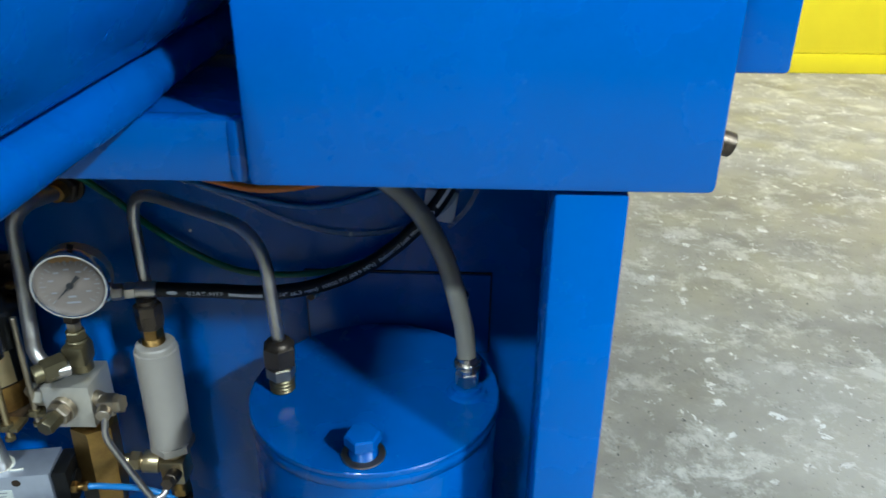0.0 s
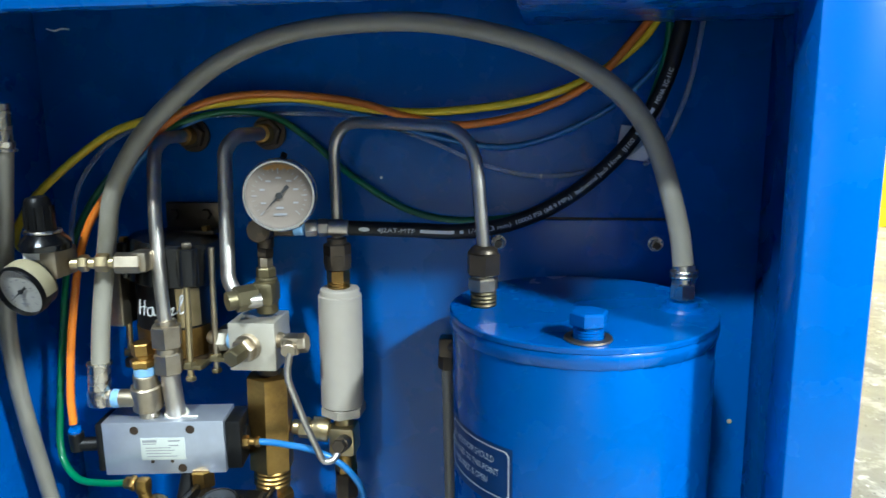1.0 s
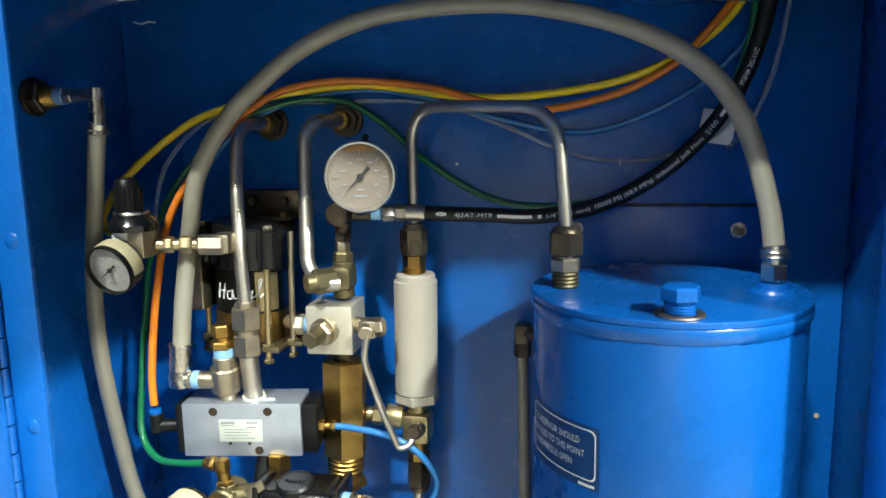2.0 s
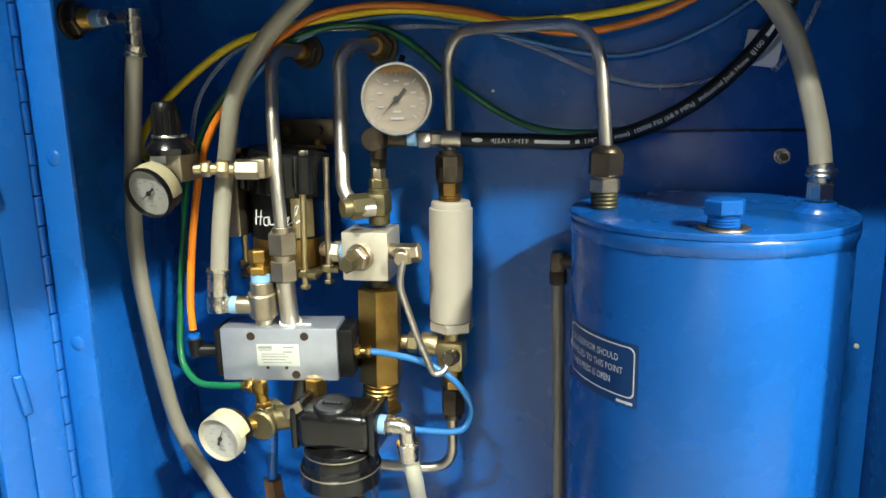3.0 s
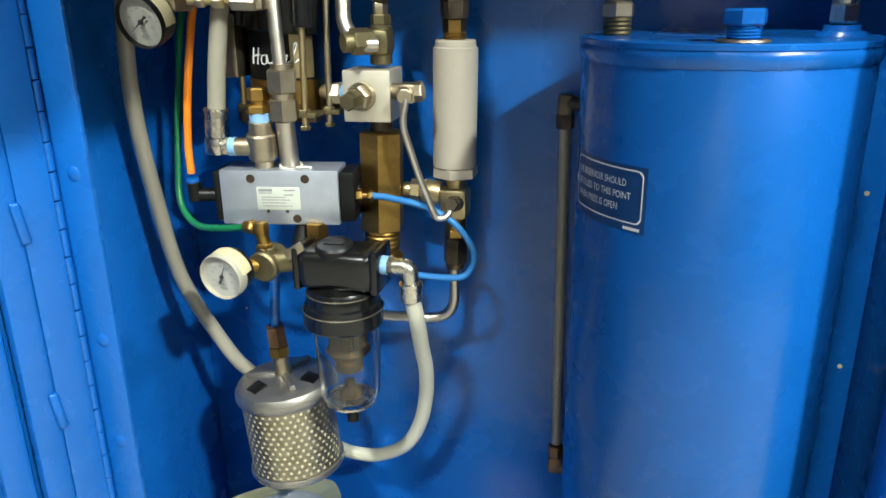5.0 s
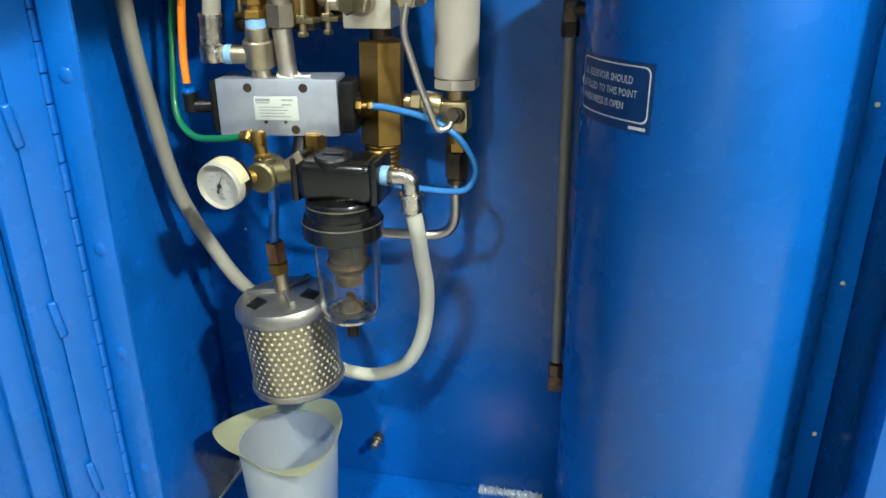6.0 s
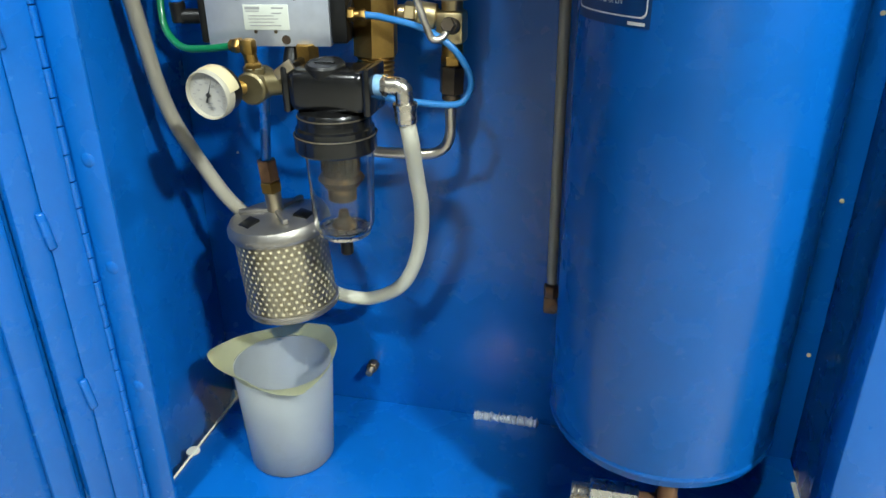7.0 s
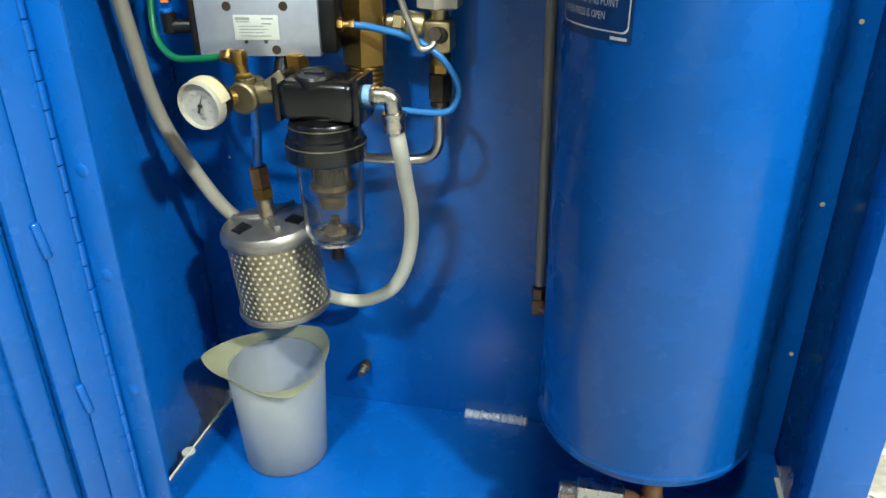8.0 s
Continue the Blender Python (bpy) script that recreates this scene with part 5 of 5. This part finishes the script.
# ---------------------------------------------------------------- air filter with a clear bowl
FX, FY = -0.3800, 0.607
af = thing("air_filter", (FX, FY, 0.455), "black cast air filter with a dirty clear bowl", "air filter")
bm = NB()
rev(bm, (FX, FY, 0.553), (FX, FY, 1), [(0, 0.030), (0, 0.0405), (0.002, 0.0420), (0.017, 0.0420), (0.019, 0.0400), (0.024, 0.0400), (0.026, 0.0375), (0.038, 0.0370), (0.0415, 0.0350), (0.043, 0.026), (0.050, 0.018), (0.051, 0.0)], 48)
box(bm, (FX + 0.001, FY + 0.001, 0.6165), (0.080, 0.054, 0.042), bevel=0.010, segs=4)
head = part("head", bm, BLACK, af)
for s in (-1, 1):
    bm = NB()
    box(bm, (FX + 0.001 + s * 0.0415, FY + 0.002, 0.617), (0.0080, 0.050, 0.046), bevel=0.003)
    part("port_flange", bm, BLACK, af)
bm = NB()
rev(bm, (FX - 0.003, FY - 0.006, 0.630), (FX - 0.003, FY - 0.010, 0.66), [(0, 0.020), (0.010, 0.0195), (0.0125, 0.0175), (0.0125, 0.0165), (0.0115, 0.016), (0.0115, 0)], 32)
part("cap", bm, BLACKPL, af)
bm = NB()
for k in range(5):
    box(bm, (FX - 0.012 + 0.0045 * k, FY - 0.008, 0.6422), (0.0028, 0.004, 0.0012), bevel=0.0003)
part("cap_mark", bm, BLACK, af)
# two thin steel rings put the highlights on the worn edges into shape
bm = NB()
for z, r in ((0.5700, 0.0416), (0.5885, 0.0370)):
    rev(bm, (FX, FY, z), (FX, FY, 1), [(0, r), (0.0008, r + 0.0012), (0.0016, r)], 48)
part("worn_edge_glint", bm, STEEL, af, "thin bright ring for the highlight along the worn black edge")
bm = NB()
box(bm, (FX - 0.041, FY - 0.020, 0.636), (0.022, 0.004, 0.010), Matrix.Rotation(-0.6, 4, "Y"), 0.001)
part("clip", bm, STEEL, af)
BX = FX + 0.003
bm = NB()
rev(bm, (BX, FY, 0.4605), (BX, FY, 1), [(0.003, 0.0), (0.0, 0.024), (0.004, 0.0295), (0.012, 0.0325), (0.093, 0.0358), (0.093, 0.0338), (0.014, 0.0305), (0.008, 0.028), (0.006, 0.022), (0.006, 0)], 48)
bowl = part("bowl", bm, BOWL, af, "clear plastic bowl")
bowl.visible_shadow = False
bm = NB()
rev(bm, (BX, FY, 0.4575), (BX, FY, 1), [(0, 0.0), (0, 0.0250), (0.002, 0.0275), (0.0045, 0.0280), (0.005, 0.025)], 40)
part("bowl_rim", bm, NICKEL, af)
bm = NB()
cyl(bm, (BX, FY, 0.512), (BX, FY, 0.556), 0.0190, 28)
cyl(bm, (BX, FY, 0.498), (BX, FY, 0.513), 0.0150, 24)
for k in range(14):
    a = k * math.pi / 7
    box(bm, (BX + 0.019 * math.cos(a), FY + 0.019 * math.sin(a), 0.543), (0.0032, 0.0032, 0.024), Matrix.Rotation(a, 4, "Z"), 0.0006)
element = part("element", bm, ELEMENT, af, "brown oily filter element")
bm = NB()
rev(bm, (BX, FY, 0.519), (BX, FY, 1), [(0, 0.012), (0, 0.0225), (0.003, 0.0245), (0.006, 0.0225), (0.0075, 0.019)], 32)
part("baffle", bm, ELEMENT, element)
bm = NB()
rev(bm, (BX, FY, 0.4668), (BX, FY, 1), [(0, 0), (0, 0.0135), (0.004, 0.012), (0.010, 0.0060), (0.018, 0.0050), (0.018, 0)], 24)
part("drain_float", bm, ELEMENT, af, "brown oily drain float")
bm = NB()
cyl(bm, (BX + 0.001, FY, 0.4574), (BX + 0.001, FY, 0.434), 0.0068, 16)
cyl(bm, (BX + 0.001, FY, 0.449), (BX + 0.001, FY, 0.453), 0.0085, 16)
part("drain_cock", bm, BLACKPL, af)
fo = thing("filter_outlet_elbow", (-0.333, 0.602, 0.623), "shiny plated push-in elbow with a blue seal", "elbow fitting")
bm = NB()
cyl(bm, (-0.3345, 0.602, 0.622), (-0.326, 0.6015, 0.622), 0.0098, 20)
part("seal_tape", bm, TAPE, fo, "pale blue thread seal tape")
bm = NB()
hexn(bm, (-0.326, 0.6015, 0.622), (-0.3205, 0.601, 0.622), 0.019, 0.3)
sweep(bm, round_path([(-0.3205, 0.601, 0.622), (-0.3045, 0.600, 0.6225), (-0.3035, 0.600, 0.603)], 0.010), 0.0088, 22)
cyl(bm, (-0.3035, 0.600, 0.604), (-0.303, 0.600, 0.586), 0.0108, 24)
cyl(bm, (-0.3035, 0.600, 0.606), (-0.3034, 0.600, 0.6025), 0.0122, 24)
part("elbow", bm, NICKEL, fo)

# ---------------------------------------------------------------- perforated muffler can
CT, CB = V(-0.4770, 0.650, 0.448), V(-0.4685, 0.652, 0.335)
ca = thing("exhaust_muffler", CB, "perforated steel exhaust muffler can with a cast lid", "muffler")
ax = (CT - CB).normalized()
bm = NB()
rev(bm, CB + ax * 0.006, CT, [(0, 0), (0, 0.0535), (0.098, 0.0535), (0.098, 0)], 64)
part("perforated_wall", bm, PERF, ca)
bm = NB()
fm = axis_matrix(CB, CT)
for j in range(13):
    for i in range(38):
        a = 2 * math.pi * (i + 0.5 * (j % 2)) / 38
        z = 0.0140 + j * 0.0067
        o = fm @ V(0.05385 * math.cos(a), 0.05385 * math.sin(a), z)
        t = fm.to_3x3() @ V(-math.sin(a), math.cos(a), 0)
        bm.faces.new([bm.verts.new(o + 0.0020 * (math.cos(k * math.pi / 3) * t + math.sin(k * math.pi / 3) * ax)) for k in range(6)])
dots = part("perforation", bm, PAPER, ca, "cream filter paper behind the holes")
dots["kind"] = "stuff"
bm = NB()
rev(bm, CB, CT, [(0.002, 0), (0, 0.052), (0.001, 0.0555), (0.004, 0.0568), (0.0085, 0.0565), (0.0095, 0.054)], 64)
part("bottom_rim", bm, LIDALU, ca)
bm = NB()
rev(bm, CT - ax * 0.013, CT + ax, [(0, 0.054), (0, 0.0575), (0.003, 0.0588), (0.010, 0.0585), (0.016, 0.055), (0.020, 0.045), (0.023, 0.024), (0.024, 0.0)], 64)
lid = part("lid", bm, LIDALU, ca, "grey cast aluminium lid")
fl = axis_matrix(CT, CT + ax)
# black blocks stand for the shaded depth of the lid's open pockets
for a in (-0.75, 1.2, 3.4):
    bm = NB()
    c = fl @ V(0.037 * math.cos(a), 0.037 * math.sin(a), 0.0074)
    box(bm, c, (0.018, 0.019, 0.005), fl.to_3x3().to_4x4() @ Matrix.Rotation(a, 4, "Z") @ Matrix.Rotation(0.25, 4, "Y"), 0.001)
    part("lid_pocket_shade", bm, BLACKPL, lid)
bm = NB()
for a in (0.45, 2.55, 4.64):
    c = fl @ V(0.026 * math.cos(a), 0.026 * math.sin(a), 0.0105)
    box(bm, c, (0.036, 0.007, 0.006), fl.to_3x3().to_4x4() @ Matrix.Rotation(a, 4, "Z"), 0.0015)
part("lid_rib", bm, LIDALU, lid)
ct = thing("muffler_union", CT + ax * 0.011, "dark nut and brass unions standing on the muffler", "pipe union")
bm = NB()
cyl(bm, CT + ax * 0.010, CT + ax * 0.034, 0.0095, 24)
part("nipple", bm, STEEL, ct)
bm = NB()
hexn(bm, CT + ax * 0.034, CT + ax * 0.047, 0.0215, 0.2)
part("brass_nut", bm, BRASS, ct)
bm = NB()
hexn(bm, CT + ax * 0.047, CT + ax * 0.072, 0.020, 0.3)
part("dark_nut", bm, RUST, ct)
bm = NB()
cyl(bm, CT + ax * 0.071, V(-0.470, 0.640, 0.606), 0.0058, 16)
part("riser", bm, BLUE, ct, "blue painted riser pipe")

# ---------------------------------------------------------------- three cornered beaker
JX, JY = -0.4800, 0.628
jug = thing("plastic_beaker", (JX, JY, ZF), "translucent plastic three cornered beaker on the cabinet floor", "beaker")


def beaker_rings(rows, n=72):
    bm = NB()
    rings = []
    for z, r, k in rows:
        ring = []
        for i in range(n):
            a = 2 * math.pi * i / n
            d = abs(((a - radians(188) + math.pi / 3) % (2 * math.pi / 3)) - math.pi / 3)
            w = max(0.0, 1 - d / 0.95) ** 1.3 * (0.72 + 0.28 * math.cos(a - radians(188)))
            ring.append(bm.verts.new((JX + (r + k * w) * math.cos(a), JY + (r + k * w) * math.sin(a), z - (0.10 + 0.25 * max(0.0, math.cos(a - radians(308)))) * k * w)))
        rings.append(ring)
    for a, b in zip(rings, rings[1:]):
        for i in range(n):
            bm.faces.new((a[i], a[(i + 1) % n], b[(i + 1) % n], b[i]))
    return bm, rings


bm, rings = beaker_rings([(ZF, 0.045, 0), (ZF, 0.050, 0), (ZF + 0.003, 0.0535, 0), (ZF + 0.14, 0.0615, 0), (ZF + 0.142, 0.0615, 0), (ZF + 0.142, 0.0598, 0), (ZF + 0.006, 0.0512, 0), (ZF + 0.003, 0.045, 0)])
bm.faces.new(rings[0][::-1])
bm.faces.new(rings[-1])
part("wall", bm, JUG, jug, "translucent milky wall", 50)
bm, rings = beaker_rings([(ZF + 0.141, 0.0600, 0.0), (ZF + 0.1425, 0.0618, 0.002), (ZF + 0.149, 0.0640, 0.021), (ZF + 0.1525, 0.0656, 0.031), (ZF + 0.1535, 0.0656, 0.0320), (ZF + 0.1530, 0.0641, 0.029), (ZF + 0.1495, 0.0624, 0.019), (ZF + 0.1435, 0.0598, 0.0015)])
part("rim", bm, JUGRIM, jug, "yellowed rim with three pouring corners", 50)

# ---------------------------------------------------------------- small things on the floor and the back
st = thing("wall_stud", (-0.406, 0.757, 0.184), "short threaded stud with a nut in the back panel", "stud")
bm = NB()
cyl(bm, (-0.406, 0.7568, 0.184), (-0.406, 0.744, 0.184), 0.0078, 18)
part("nut", bm, DARKSTEEL, st)
bm = NB()
thread(bm, (-0.406, 0.744, 0.184), (-0.406, 0.732, 0.183), 0.0052, 5)
part("thread", bm, STEEL, st)
bm = NB()
cyl(bm, (-0.560, 0.665, ZF - 0.0015), (-0.560, 0.665, ZF + 0.007), 0.0095, 20)
solid("rubber_grommet", bm, BLACKPL, (-0.560, 0.665, ZF), "black rubber grommet in the cabinet floor", "grommet")
